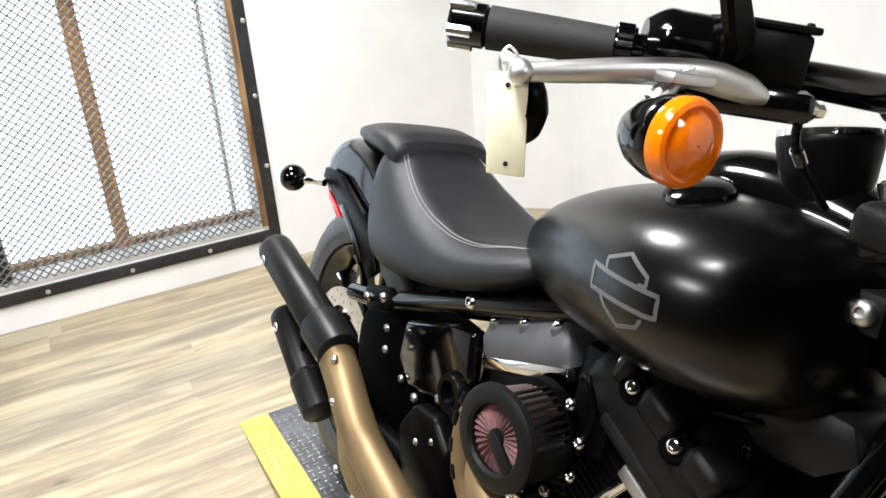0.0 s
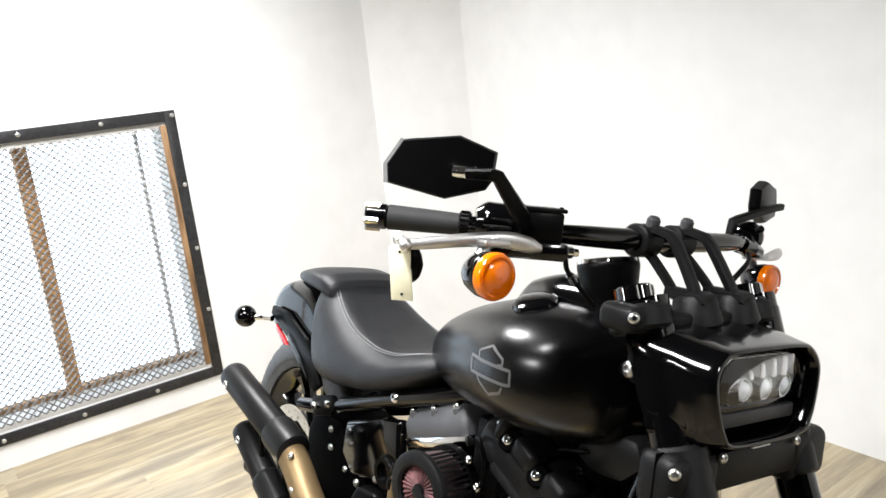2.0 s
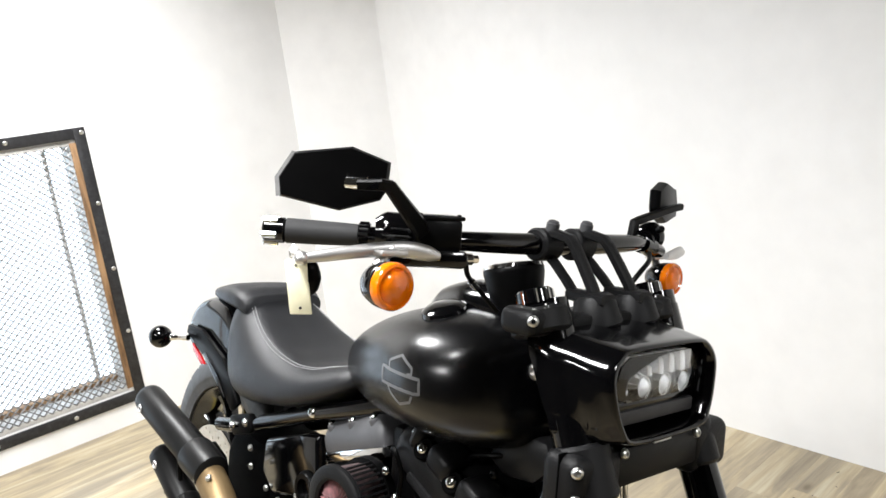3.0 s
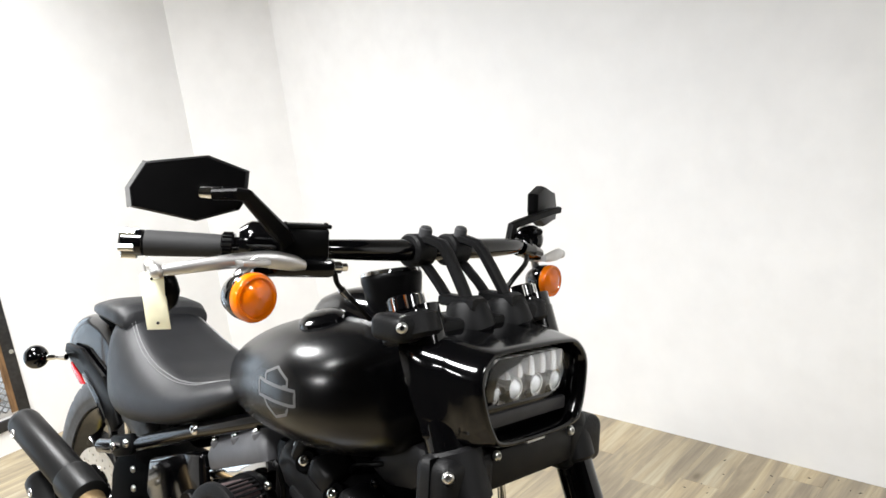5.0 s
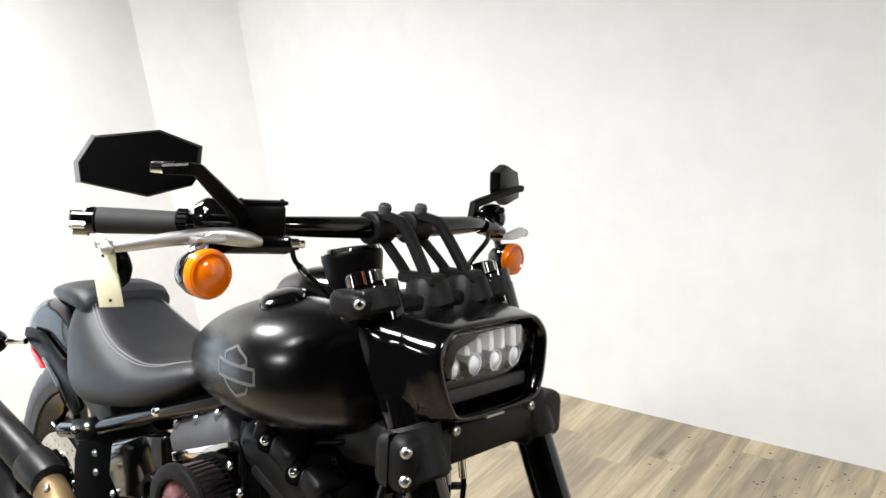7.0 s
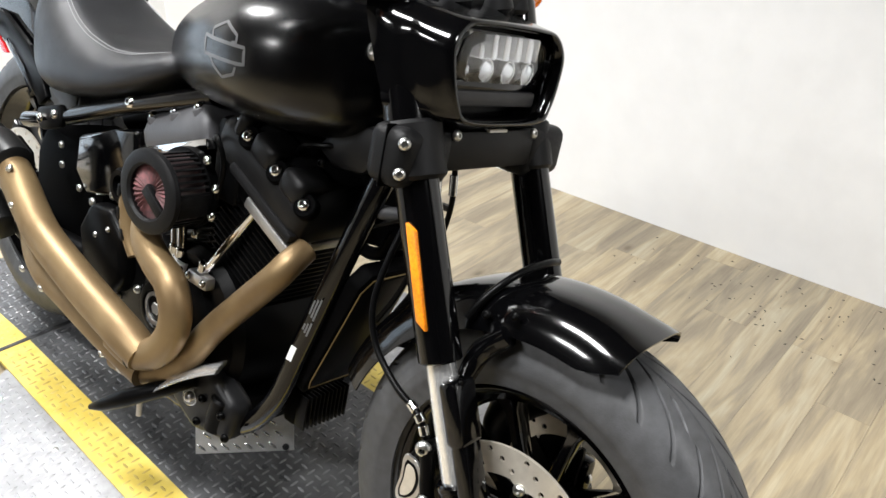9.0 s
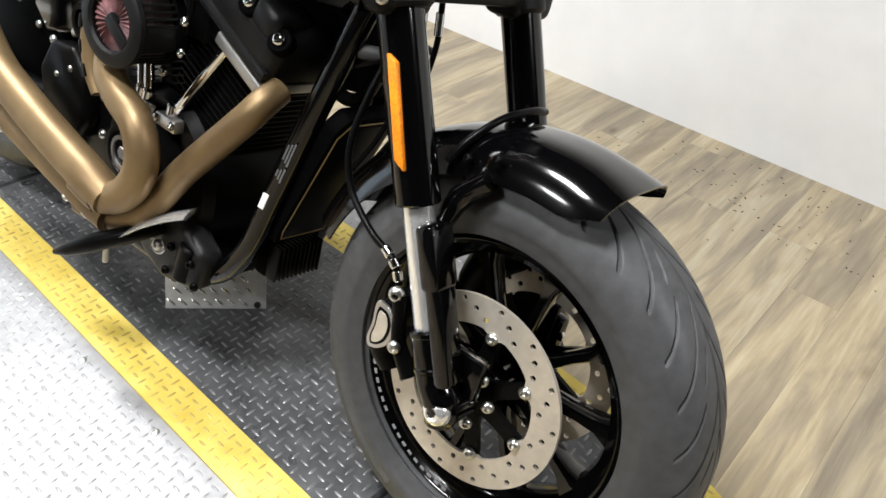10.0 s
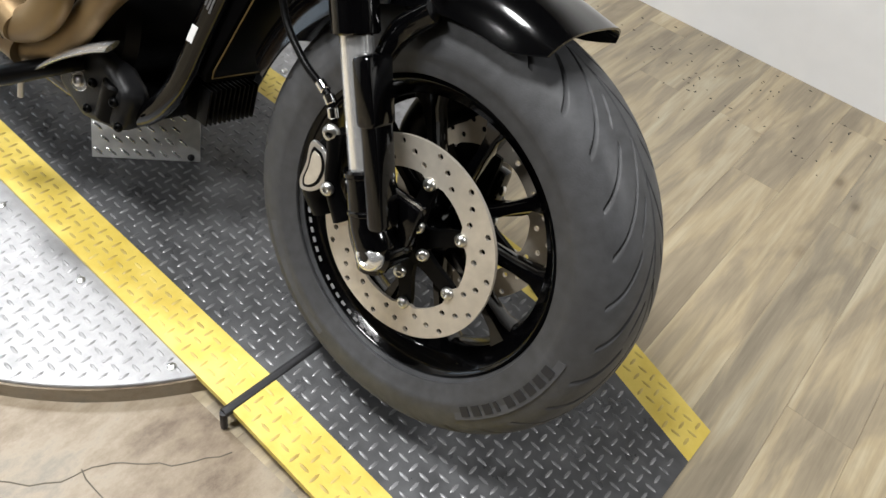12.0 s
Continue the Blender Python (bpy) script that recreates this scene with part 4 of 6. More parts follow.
        part("perch", tube(B(), [(0.215, 0.385, 1.07), (0.25, 0.392, 1.062), (0.285, 0.396, 1.055)], [0.014, 0.017, 0.012], seg=14), M_gloss, master)
        part("clutch_cable", tube(B(), [(0.215, 0.37, 1.055), (0.17, 0.34, 1.045), (0.13, 0.335, 1.02), (0.1, 0.36, 0.96)], 0.0042, seg=8), M_plastic, master)
        part("bar_clamp", cyl(B(), (0.225, 0.392, 1.073), (0.25, 0.406, 1.073), 0.021, seg=20, bevel=0.003), M_gloss, master)
    lp = [(-0.274, 0.356, 1.056), (-0.294, 0.358, 1.060), (-0.330, 0.368, 1.064), (-0.374, 0.384, 1.060), (-0.416, 0.401, 1.053), (-0.440, 0.412, 1.049)]
    if sx > 0:
        lp = [(-0.26, 0.365, 1.05), (-0.30, 0.372, 1.054), (-0.34, 0.388, 1.055), (-0.38, 0.41, 1.053), (-0.41, 0.43, 1.05), (-0.424, 0.438, 1.049)]
    rings = []
    path = spline([mir(p) for p in lp], 6)
    for i, p in enumerate(path):
        t = i / (len(path) - 1)
        hgt = float(np.interp(t, [0, 0.15, 0.3, 0.45, 0.8, 1], [0.006, 0.010, 0.0112, 0.0095, 0.0075, 0.006]))
        d = (path[min(i + 1, len(path) - 1)] - path[max(i - 1, 0)]).normalized()
        n = d.cross(Vector((0, 0, 1))).normalized()
        rings.append([p + n * 0.0052 * math.cos(a) + Vector((0, 0, 1)) * hgt * math.sin(a) for a in [2 * math.pi * k / 12 for k in range(12)]])
    bm = B()
    loop_faces(bm, rings)
    bmesh.ops.create_icosphere(bm, subdivisions=2, radius=0.009, matrix=Matrix.Translation(path[-1]))
    part("lever", bm, M_alloy, master, "brushed alloy lever with a ball end")
    # turn signal
    signal = group("turn_signal", label="black bullet turn signal with amber lens")
    c = Vector((-0.356, 0.345, 1.022)) if sx < 0 else Vector((0.302, 0.380, 1.007))
    SG = 0.84
    ax = Matrix.Translation(c) @ Matrix.Rotation(radians(90), 4, "Z") @ Matrix.Scale(SG, 4)
    part("housing", lathe(B(), [(0.001, 0.0335), (0.004, 0.0345), (0.018, 0.0335), (0.036, 0.028), (0.05, 0.019), (0.058, 0.008), (0.0595, 0.001)], ax, seg=36), M_gloss, signal)
    part("reflector_bowl", lathe(B(), [(0.0005, 0.031), (0.012, 0.025), (0.02, 0.012), (0.021, 0.001)], ax, seg=28), M_bowl, signal, "bright faceted bowl behind the lens")
    part("lens", lathe(B(), [(0.003, 0.0345), (-0.006, 0.0352), (-0.011, 0.033), (-0.0125, 0.029), (-0.010, 0.026), (-0.0145, 0.019), (-0.0165, 0.011), (-0.0172, 0.001), (-0.0152, 0.001), (-0.0135, 0.015), (-0.008, 0.026), (-0.009, 0.030), (-0.004, 0.0325), (0.002, 0.0325)], ax, seg=40), M_amber, signal, "glossy amber lens")
    b = Vector(c)
    part("bulb", tube(B(), [b + Vector((0, 0.012, 0)), b + Vector((0, 0.002, 0)), b + Vector((0, -0.003, 0))], [0.009, 0.01, 0.004], seg=12), M_bulb, signal)
    part("stem", tube(B(), [b + Vector((0, 0.03, 0.02)), b + Vector((0.01 * -sx, 0.028, 0.034)), b + Vector((0.022 * -sx, 0.024, 0.042))], [0.008, 0.007, 0.008], seg=10), M_alloy, signal)
    part("signal_bracket", box(B(), (c.x - 0.014 * sx - 0.02, c.y + 0.012, c.z + 0.034), (c.x - 0.014 * sx + 0.02, c.y + 0.034, c.z + 0.042), 0.002), M_alloy, signal)
# mirrors
MIRROR = [(-0.043, 0.031), (0.017, 0.037), (0.056, 0.018), (0.052, -0.014), (0.044, -0.027), (0.002, -0.0385), (-0.059, -0.020), (-0.060, 0.002)]
for sx in (-1, 1):
    mirror = group("mirror", label="black angular mirror on a bent arm" if sx < 0 else "black angular mirror turned edge-on")
    place = Matrix.Translation((-0.410, 0.392, 1.146)) if sx < 0 else Matrix.Translation((0.345, 0.432, 1.142))
    hd = place @ Matrix.Rotation(radians(-34 if sx < 0 else 18), 4, "Z") @ Matrix.Rotation(radians(4 * sx), 4, "Y")

    def head(u, y, v, k=1.0, sx=sx, hd=hd):
        return hd @ Vector((-sx * 1.16 * u * k, y, v * k))

    bm = B()
    loop_faces(bm, [[head(u, y, v, k) for u, v in MIRROR] for k, y in ((0.955, 0.012), (1.0, 0.009), (1.0, 0.001), (0.985, -0.003), (0.93, -0.008), (0.92, -0.0082))])
    part("shell", bm, M_plastic, mirror, smooth=22)
    bm = B()
    loop_faces(bm, [[head(u, y, v, k) for u, v in MIRROR] for k, y in ((0.93, 0.0118), (0.925, 0.0128))])
    part("mirror_glass", bm, M_chrome, mirror, "mirror glass")
    bm = B()
    loop_faces(bm, [[head(u, y, v) for u, v in ((-0.0605, -0.0205), (-0.0612, 0.002), (-0.0437, 0.0318), (-0.0365, 0.0300), (-0.0525, 0.001), (-0.052, -0.0190))] for y in (0.0095, -0.0015, -0.006)])
    part("end_facet", bm, M_satin_metal, mirror, "grey metal end of the shell")
    arm = [(-0.292, 0.372, 1.082), (-0.300, 0.366, 1.092), (-0.384, 0.322, 1.1405), (-0.395, 0.322, 1.1415), (-0.411, 0.345, 1.1405)] if sx < 0 else [(0.214, 0.407, 1.076), (0.223, 0.410, 1.104), (0.232, 0.410, 1.108), (0.338, 0.407, 1.134), (0.366, 0.410, 1.137)]
    rings = []
    for i, p in enumerate(arm):
        d = (Vector(arm[min(i + 1, 4)]) - Vector(arm[max(i - 1, 0)])).normalized()
        n = d.cross(Vector((0, 1, 0.2))).normalized()
        t = d.cross(n)
        hw = (0.012, 0.0115, 0.0075, 0.007, 0.0062)[i]
        rings.append([Vector(p) + n * hw * a + t * 0.0058 * b for a, b in ((-1, -0.5), (-0.7, -1), (0.7, -1), (1, -0.5), (1, 0.5), (0.7, 1), (-0.7, 1), (-1, 0.5))])
    bm = B()
    loop_faces(bm, rings)
    part("arm", bm, M_plastic, mirror, smooth=25)
    if sx < 0:
        part("ball_joint", cyl(B(), (-0.404, 0.336, 1.1415), (-0.4125, 0.366, 1.1415), 0.0075, seg=16, bevel=0.002), M_chrome, mirror)
        part("joint_nut", cyl(B(), (-0.396, 0.324, 1.1415), (-0.404, 0.336, 1.1415), 0.0075, seg=6), M_gloss, mirror)

# -- instrument can, console --
gauge = group("instrument", label="black instrument can with a chrome ring")
gm = Matrix.Translation((-0.022, 0.445, 0.962)) @ Vector((0, 0.25, 1)).to_track_quat("X", "Z").to_matrix().to_4x4()
part("can", lathe(B(), [(0, 0.036), (0.02, 0.043), (0.055, 0.049), (0.062, 0.049), (0.066, 0.046)], gm, seg=40), M_plastic, gauge)
part("ring", lathe(B(), [(0.063, 0.0495), (0.069, 0.0485), (0.0705, 0.044), (0.067, 0.042)], gm, seg=40), M_chrome, gauge, "thin chrome ring")
part("glass", lathe(B(), [(0.0655, 0.043), (0.0665, 0.001)], gm, seg=32), M_gloss, gauge)
bm = B()
tube(bm, [(-0.01, 0.37, 0.93), (-0.01, 0.45, 0.942), (-0.01, 0.54, 0.942), (-0.006, 0.61, 0.93), (0.0, 0.67, 0.908)], [0.04, 0.054, 0.052, 0.044, 0.018], seg=32)
part("console", bm, M_gloss, MB, "gloss black tank console")

# -- headlamp nacelle --
nac = group("headlamp", (-0.017, 0, 0.005), "gloss black headlamp nacelle with LED lamp")
front = outline([(0.0, 0.954), (0.065, 0.953), (0.103, 0.948), (0.126, 0.922), (0.122, 0.885), (0.108, 0.848), (0.086, 0.83), (0.0, 0.826)], 96)
rear = outline([(0.0, 0.974), (0.06, 0.973), (0.115, 0.968), (0.146, 0.950), (0.150, 0.90), (0.146, 0.855), (0.132, 0.83), (0.0, 0.82)], 96)


def nac_ring(t, s=1.0, y=None):
    out = []
    for (x0, z0), (x1, z1) in zip(front, rear):
        bend = t + 0.10 * math.sin(2 * math.pi * t)
        x, z = x0 + (x1 - x0) * bend + math.copysign(0.006, x0) * math.sin(math.pi * min(1.0, max(0.0, (t - 0.5) / 0.5))) * min(1.0, abs(x0) / 0.08), z0 + (z1 - z0) * t
        yf, yr = 0.176 + 0.10 * (z0 - 0.89), 0.272 + 0.45 * (z1 - 0.9)
        yy = yf + (yr - yf) * t if y is None else y + 0.10 * (z0 - 0.89)
        out.append((x * s, yy, 0.89 + (z - 0.89) * s))
    return out


bm = B()
loop_faces(bm, [nac_ring(t) for t in (1.0, 0.95, 0.9, 0.85, 0.8, 0.75, 0.7, 0.6, 0.5, 0.4, 0.3, 0.2, 0.1, 0.03)] + [nac_ring(0, 0.99, 0.172), nac_ring(0, 0.965, 0.1685), nac_ring(0, 0.93, 0.1675), nac_ring(0, 0.895, 0.170), nac_ring(0, 0.87, 0.177), nac_ring(0, 0.855, 0.19), nac_ring(0, 0.84, 0.215)], caps=False)
part("cowl", bm, M_gloss, nac, smooth=60)
bm = B()
loop_faces(bm, [nac_ring(0, 0.87, 0.214), nac_ring(0, 0.2, 0.216)])
part("back_plate", bm, M_plastic, nac)
bm = B()
box(bm, (-0.089, 0.183, 0.848), (0.089, 0.215, 0.868), 0.004)
part("lower_shelf", bm, M_grey, nac, "dull grey lower lip")
# lamp unit: row of fins over four projector cups behind a clear cover
box_o = [(-0.09, 0.885), (-0.097, 0.9), (-0.09, 0.926), (-0.07, 0.938), (0.07, 0.938), (0.09, 0.926), (0.097, 0.9), (0.09, 0.885), (0.07, 0.878), (-0.07, 0.878)]
rot = Matrix(((1, 0, 0, 0), (0, 0, 1, 0), (0, 1, 0, 0), (0, 0, 0, 1)))
part("lamp_box", slab(B(), box_o, 0.004, Matrix.Translation((0, 0.2085, 0)) @ rot, 0.001), M_reflect, nac, "silvery reflector")
for k in range(7):
    x = -0.075 + 0.025 * k
    part("reflector_fin", box(B(), (x - 0.0018, 0.188, 0.908), (x + 0.0018, 0.209, 0.936), 0.0008), M_reflect, nac)
for k in range(6):
    x = -0.0625 + 0.025 * k
    bm = B()
    rings = []
    for z in (0.906, 0.937):
        ring = [(x + 0.0112 * math.cos(a), 0.2075 - 0.0165 * math.sin(a), z) for a in [math.pi * j / 10 for j in range(11)]]
        rings.append(ring)
    loop_faces(bm, rings)
    part("light_guide", bm, M_guide, nac, "frosted white light guide")
for k in range(4):
    x = -0.066 + 0.044 * k
    mp = Matrix.Translation((x, 0.203, 0.893)) @ Matrix.Rotation(radians(-90), 4, "Z")
    part("projector_cup", lathe(B(), [(0.0, 0.0145), (0.010, 0.0135), (0.010, 0.0118), (0.002, 0.0115)], mp, seg=20), M_chrome, nac)
    part("projector_lens", lathe(B(), [(0.002, 0.0115), (0.008, 0.0105), (0.0125, 0.007), (0.0145, 0.001)], mp, seg=20), M_guide, nac)
cov = part("lamp_cover", slab(B(), [(x * 1.0, z) for x, z in box_o], 0.003, Matrix.Translation((0, 0.184, 0)) @ rot, 0.001), M_lens, nac, "clear lamp cover")
cov.visible_shadow = False
part("dark_band", box(B(), (-0.09, 0.186, 0.868), (0.09, 0.212, 0.879), 0.002), M_gloss, nac)

# -- tank --
SEC = [(0.345, 0.070, 0.800, 0.900), (0.360, 0.115, 0.770, 0.925), (0.385, 0.150, 0.755, 0.942), (0.420, 0.178, 0.744, 0.952), (0.460, 0.192, 0.738, 0.956), (0.500, 0.196, 0.735, 0.956), (0.540, 0.192, 0.733, 0.953), (0.600, 0.178, 0.731, 0.944), (0.660, 0.158, 0.729, 0.929), (0.720, 0.133, 0.730, 0.909), (0.780, 0.104, 0.735, 0.882), (0.820, 0.080, 0.742, 0.859), (0.850, 0.056, 0.755, 0.835), (0.868, 0.032, 0.768, 0.812), (0.876, 0.012, 0.780, 0.795)]
rings = []
for p, q in zip(spline([(y, w, lo) for y, w, lo, hi in SEC], 5), spline([(y, w, hi) for y, w, lo, hi in SEC], 5)):
    y, w, lo, hi = p.x, p.y, p.z, q.z
    zc = (lo + hi) / 2
    ring = []
    for j in range(72):
        a = 2 * math.pi * j / 72
        ca, sa = math.cos(a), math.sin(a)
        ring.append((w * math.copysign(abs(ca) ** 0.833, ca), y, zc + (hi - zc) * math.copysign(abs(sa) ** 0.833, sa)))
    rings.append(ring)
bm = B()
loop_faces(bm, rings)
for _ in range(3):
    bmesh.ops.smooth_vert(bm, verts=bm.verts, factor=0.4, use_axis_x=True, use_axis_y=True, use_axis_z=True)
tank = part("fuel_tank", bm, M_satin, MB, "satin black teardrop fuel tank", smooth=80)
cap_axis = Vector((-0.30, 0.06, 1)).normalized()
capm = Matrix.Translation(Vector((-0.096, 0.54, 0.957)) - 0.025 * cap_axis) @ cap_axis.to_track_quat("X", "Z").to_matrix().to_4x4()
part("fuel_cap", lathe(B(), [(-0.012, 0.029), (0.004, 0.030), (0.006, 0.036), (0.011, 0.0385), (0.018, 0.037), (0.023, 0.030), (0.0255, 0.018), (0.026, 0.001)], capm, seg=48), M_gloss, MB, "gloss black round filler cap")

# badge of outlined plain shapes on the tank's side
from mathutils.bvhtree import BVHTree
tv = [v.co.copy() for v in tank.data.vertices]
tree = BVHTree.FromPolygons(tv, [tuple(p.vertices) for p in tank.data.polygons])


def on_tank(y, z):
    hit, n, _, _ = tree.ray_cast(Vector((-0.4, y, z)), Vector((1, 0, 0)))
    return (hit, n) if hit else (Vector((-0.14, y, z)), Vector((-1, 0, 0)))


def ribbon(name, loop, w, material, parent, closed=True, label=""):
    """A thin painted line on the tank along (y, z)."""
    m = len(loop)
    fine = []
    for i in range(m if closed else m - 1):
        a, b = Vector(loop[i]), Vector(loop[(i + 1) % m])
        fine += [a + (b - a) * k / 5 for k in range(5)]
    if not closed:
        fine.append(Vector(loop[-1]))
    n = len(fine)
    vi, vo = [], []
    bm = B()
    for i, p in enumerate(fine):
        d = (fine[(i + 1) % n] - fine[i - 1]).normalized()
        q = Vector((-d.y, d.x)) * w / 2
        for lst, s in ((vi, -1), (vo, 1)):
            h, nn = on_tank(p.x + s * q.x, p.y + s * q.y)
            lst.append((bm.verts.new(h + nn * 0.0002), bm.verts.new(h + nn * 0.0007)))
    for i in range(n if closed else n - 1):
        j = (i + 1) % n
        bm.faces.new((vi[i][1], vi[j][1], vo[j][1], vo[i][1]))
        bm.faces.new((vi[i][0], vi[i][1], vo[i][1], vo[i][0])) if not closed and i == 0 else None
        bm.faces.new((vi[i][0], vi[j][0], vi[j][1], vi[i][1]))
        bm.faces.new((vo[i][0], vo[i][1], vo[j][1], vo[j][0]))
    return part(name, bm, material, parent, label)


ribbon("badge_bar", [(0.5746, 0.8596), (0.5492, 0.8581), (0.4733, 0.8586), (0.4718, 0.8369), (0.4844, 0.8353), (0.5718, 0.8342)], 0.0048, M_print, tank, label="grey outlined bar")
ribbon("badge_top", [(0.551, 0.8587), (0.5551, 0.8712), (0.5233, 0.8848), (0.4918, 0.8716), (0.4902, 0.8619), (0.5004, 0.8611)], 0.0042, M_print, tank, False, "grey outlined crest")
ribbon("badge_base", [(0.5539, 0.8347), (0.5436, 0.8232), (0.5201, 0.8105), (0.4926, 0.8199), (0.4864, 0.8315)], 0.0042, M_print, tank, False, "grey outlined crest")

# -- seat --
SS = [(0.755, 0.07, 0.772, 0.800), (0.785, 0.114, 0.748, 0.804), (0.84, 0.130, 0.720, 0.792), (0.90, 0.141, 0.695, 0.778), (0.97, 0.148, 0.672, 0.774), (1.05, 0.149, 0.655, 0.79), (1.12, 0.145, 0.640, 0.815), (1.18, 0.137, 0.632, 0.845), (1.23, 0.126, 0.635, 0.870), (1.26, 0.112, 0.68, 0.874), (1.275, 0.095, 0.74, 0.866)]
rings = []
for k in range(37):
    q = k / 36 * (len(SS) - 1)
    y, w, lo, hi = [float(np.interp(q, range(len(SS)), [s[i] for s in SS])) for i in range(4)]
    ring = []
    for j in range(56):
        a = 2 * math.pi * j / 56
        ca, sa = math.cos(a), math.sin(a)
        x = w * math.copysign(abs(ca) ** 0.55, ca)
        mid = lo + 0.45 * (hi - lo)
        z = mid + (hi - mid) * abs(sa) ** 0.7 if sa > 0 else mid - (mid - lo) * abs(sa) ** 0.5
        if sa > 0:
            z -= 0.012 * max(0, 1 - (x / (0.75 * w)) ** 2) * (1 if 0.8 < y < 1.2 else 0)
            x *= 1 - 0.18 * sa
        ring.append((x, y, z))
    rings.append(ring)
bm = B()
loop_faces(bm, rings)
for _ in range(2):
    bmesh.ops.smooth_vert(bm, verts=bm.verts, factor=0.4, use_axis_x=True, use_axis_y=True, use_axis_z=True)
seat = part("seat", bm, M_vinyl, MB, "black stitched vinyl solo seat", smooth=80)
sv = [v.co.copy() for v in seat.data.vertices]
stree = BVHTree.FromPolygons(sv, [tuple(p.vertices) for p in seat.data.polygons])


def on_seat(x, y):
    hit, n, _, _ = stree.ray_cast(Vector((x, y, 1.2)), Vector((0, 0, -1)))
    return hit + n * 0.0008 if hit else None


for inset in (0.0, 0.0065):
    w0 = 0.103 - inset
    loop = [(-w0 * 0.74, 1.228 - inset), (-w0 * 0.93, 1.15), (-w0 * 1.04, 1.07), (-w0 * 1.04, 0.97), (-w0 * 0.95, 0.89 + inset), (-w0 * 0.6, 0.832 + inset), (0.0, 0.812 + inset), (w0 * 0.6, 0.832 + inset), (w0 * 0.95, 0.89 + inset), (w0 * 1.04, 0.97), (w0 * 1.04, 1.07), (w0 * 0.93, 1.15), (w0 * 0.74, 1.228 - inset), (0, 1.24 - inset), (-w0 * 0.74, 1.228 - inset)]
    pts = [on_seat(p.x, p.y) for p in spline([(x, y, 0) for x, y in loop], 10)]
    part("stitching", tube(B(), [p for p in pts if p], 0.0008, seg=5, smooth=False), M_thread, seat, "pale grey double stitching")
# pillion pad behind the seat
PS = [(1.205, 0.100, 0.815, 0.868), (1.235, 0.108, 0.822, 0.883), (1.29, 0.107, 0.828, 0.887), (1.35, 0.097, 0.830, 0.880), (1.40, 0.083, 0.832, 0.868), (1.44, 0.062, 0.834, 0.857), (1.46, 0.030, 0.838, 0.849)]
rings = []
for k in range(25):
    q = k / 24 * (len(PS) - 1)
    y, w, lo, hi = [float(np.interp(q, range(len(PS)), [s[i] for s in PS])) for i in range(4)]
    rings.append([(w * math.copysign(abs(math.cos(a)) ** 0.6, math.cos(a)), y, (lo + hi) / 2 + (hi - lo) / 2 * math.copysign(abs(math.sin(a)) ** 0.7, math.sin(a))) for a in [2 * math.pi * j / 40 for j in range(40)]])
bm = B()
loop_faces(bm, rings)
bmesh.ops.smooth_vert(bm, verts=bm.verts, factor=0.4, use_axis_x=True, use_axis_y=True, use_axis_z=True)
part("pillion_pad", bm, M_vinyl, MB, "black vinyl pillion pad", smooth=80)

# -- rear fender --
rows_r = []
crown = spline([(0, 1.17, 0.68), (0, 1.24, 0.775), (0, 1.32, 0.826), (0, 1.41, 0.836), (0, 1.49, 0.82), (0, 1.54, 0.785), (0, 1.565, 0.735)], 6)
for i, p in enumerate(crown):
    d = (crown[min(i + 1, len(crown) - 1)] - crown[max(i - 1, 0)]).normalized()
    n = Vector((0, -d.z, d.y))
    row = []
    for j in range(33):
        u = -1 + 2 * j / 32
        row.append((0.099 * math.sin(u * 1.5) / math.sin(1.5) + 0.004, p.y - n.y * 0.115 * abs(u) ** 5, p.z - n.z * 0.115 * abs(u) ** 5))
    rows_r.append(row)
shell("rear_fender", rows_r, -0.003, M_gloss, MB, "gloss black bobbed rear fender")
for sx in (-1, 1):
    m = Matrix(((0, 0, sx, sx * 0.102 + 0.004), (1, 0, 0, 0), (0, 1, 0, 0), (0, 0, 0, 1)))
    st = [(1.203, 0.622), (1.236, 0.597), (1.32, 0.668), (1.434, 0.712), (1.497, 0.735), (1.489, 0.757), (1.41, 0.757), (1.29, 0.712), (1.235, 0.662)]
    part("fender_strut", slab(B(), st, 0.012, m, 0.003), M_plastic, MB, "black fender strut")
    m2 = Matrix(((0, 0, sx, sx * 0.115 + 0.004), (1, 0, 0, 0), (0, 1, 0, 0), (0, 0, 0, 1)))
    part("strut_trim", slab(B(), [(1.27, 0.612), (1.30, 0.642), (1.39, 0.70), (1.38, 0.708), (1.30, 0.662), (1.262, 0.625)], 0.002, m2, 0.0008), M_gloss, MB)
    part("side_reflector", slab(B(), [(1.40, 0.672), (1.425, 0.690), (1.475, 0.712), (1.47, 0.694), (1.42, 0.668)], 0.006, m, 0.001), M_red, MB, "red reflector under the strut")
    rs = group("rear_signal", label="black ball-shaped rear signal on a chrome stem")
    bm = B()
    bmesh.ops.create_uvsphere(bm, u_segments=28, v_segments=16, radius=0.029, matrix=Matrix.Translation((sx * 0.152, 1.56, 0.715)))
    part("ball", bm, M_gloss, rs)
    part("stem", tube(B(), [(sx * 0.135, 1.545, 0.715), (sx * 0.12, 1.52, 0.718), (sx * 0.108, 1.49, 0.722)], [0.009, 0.006, 0.008], seg=10), M_chrome, rs)

# -- engine --
engine = group("engine", label="black V-twin engine with chrome trim")
CR = Vector((0.0, 0.665, 0.33))


def cyl_frame(lean):
    """A frame at the crank, z along a cylinder that leans by that many degrees to the rear."""
    return Matrix.Translation(CR) @ Matrix.Rotation(radians(-lean), 4, "X")


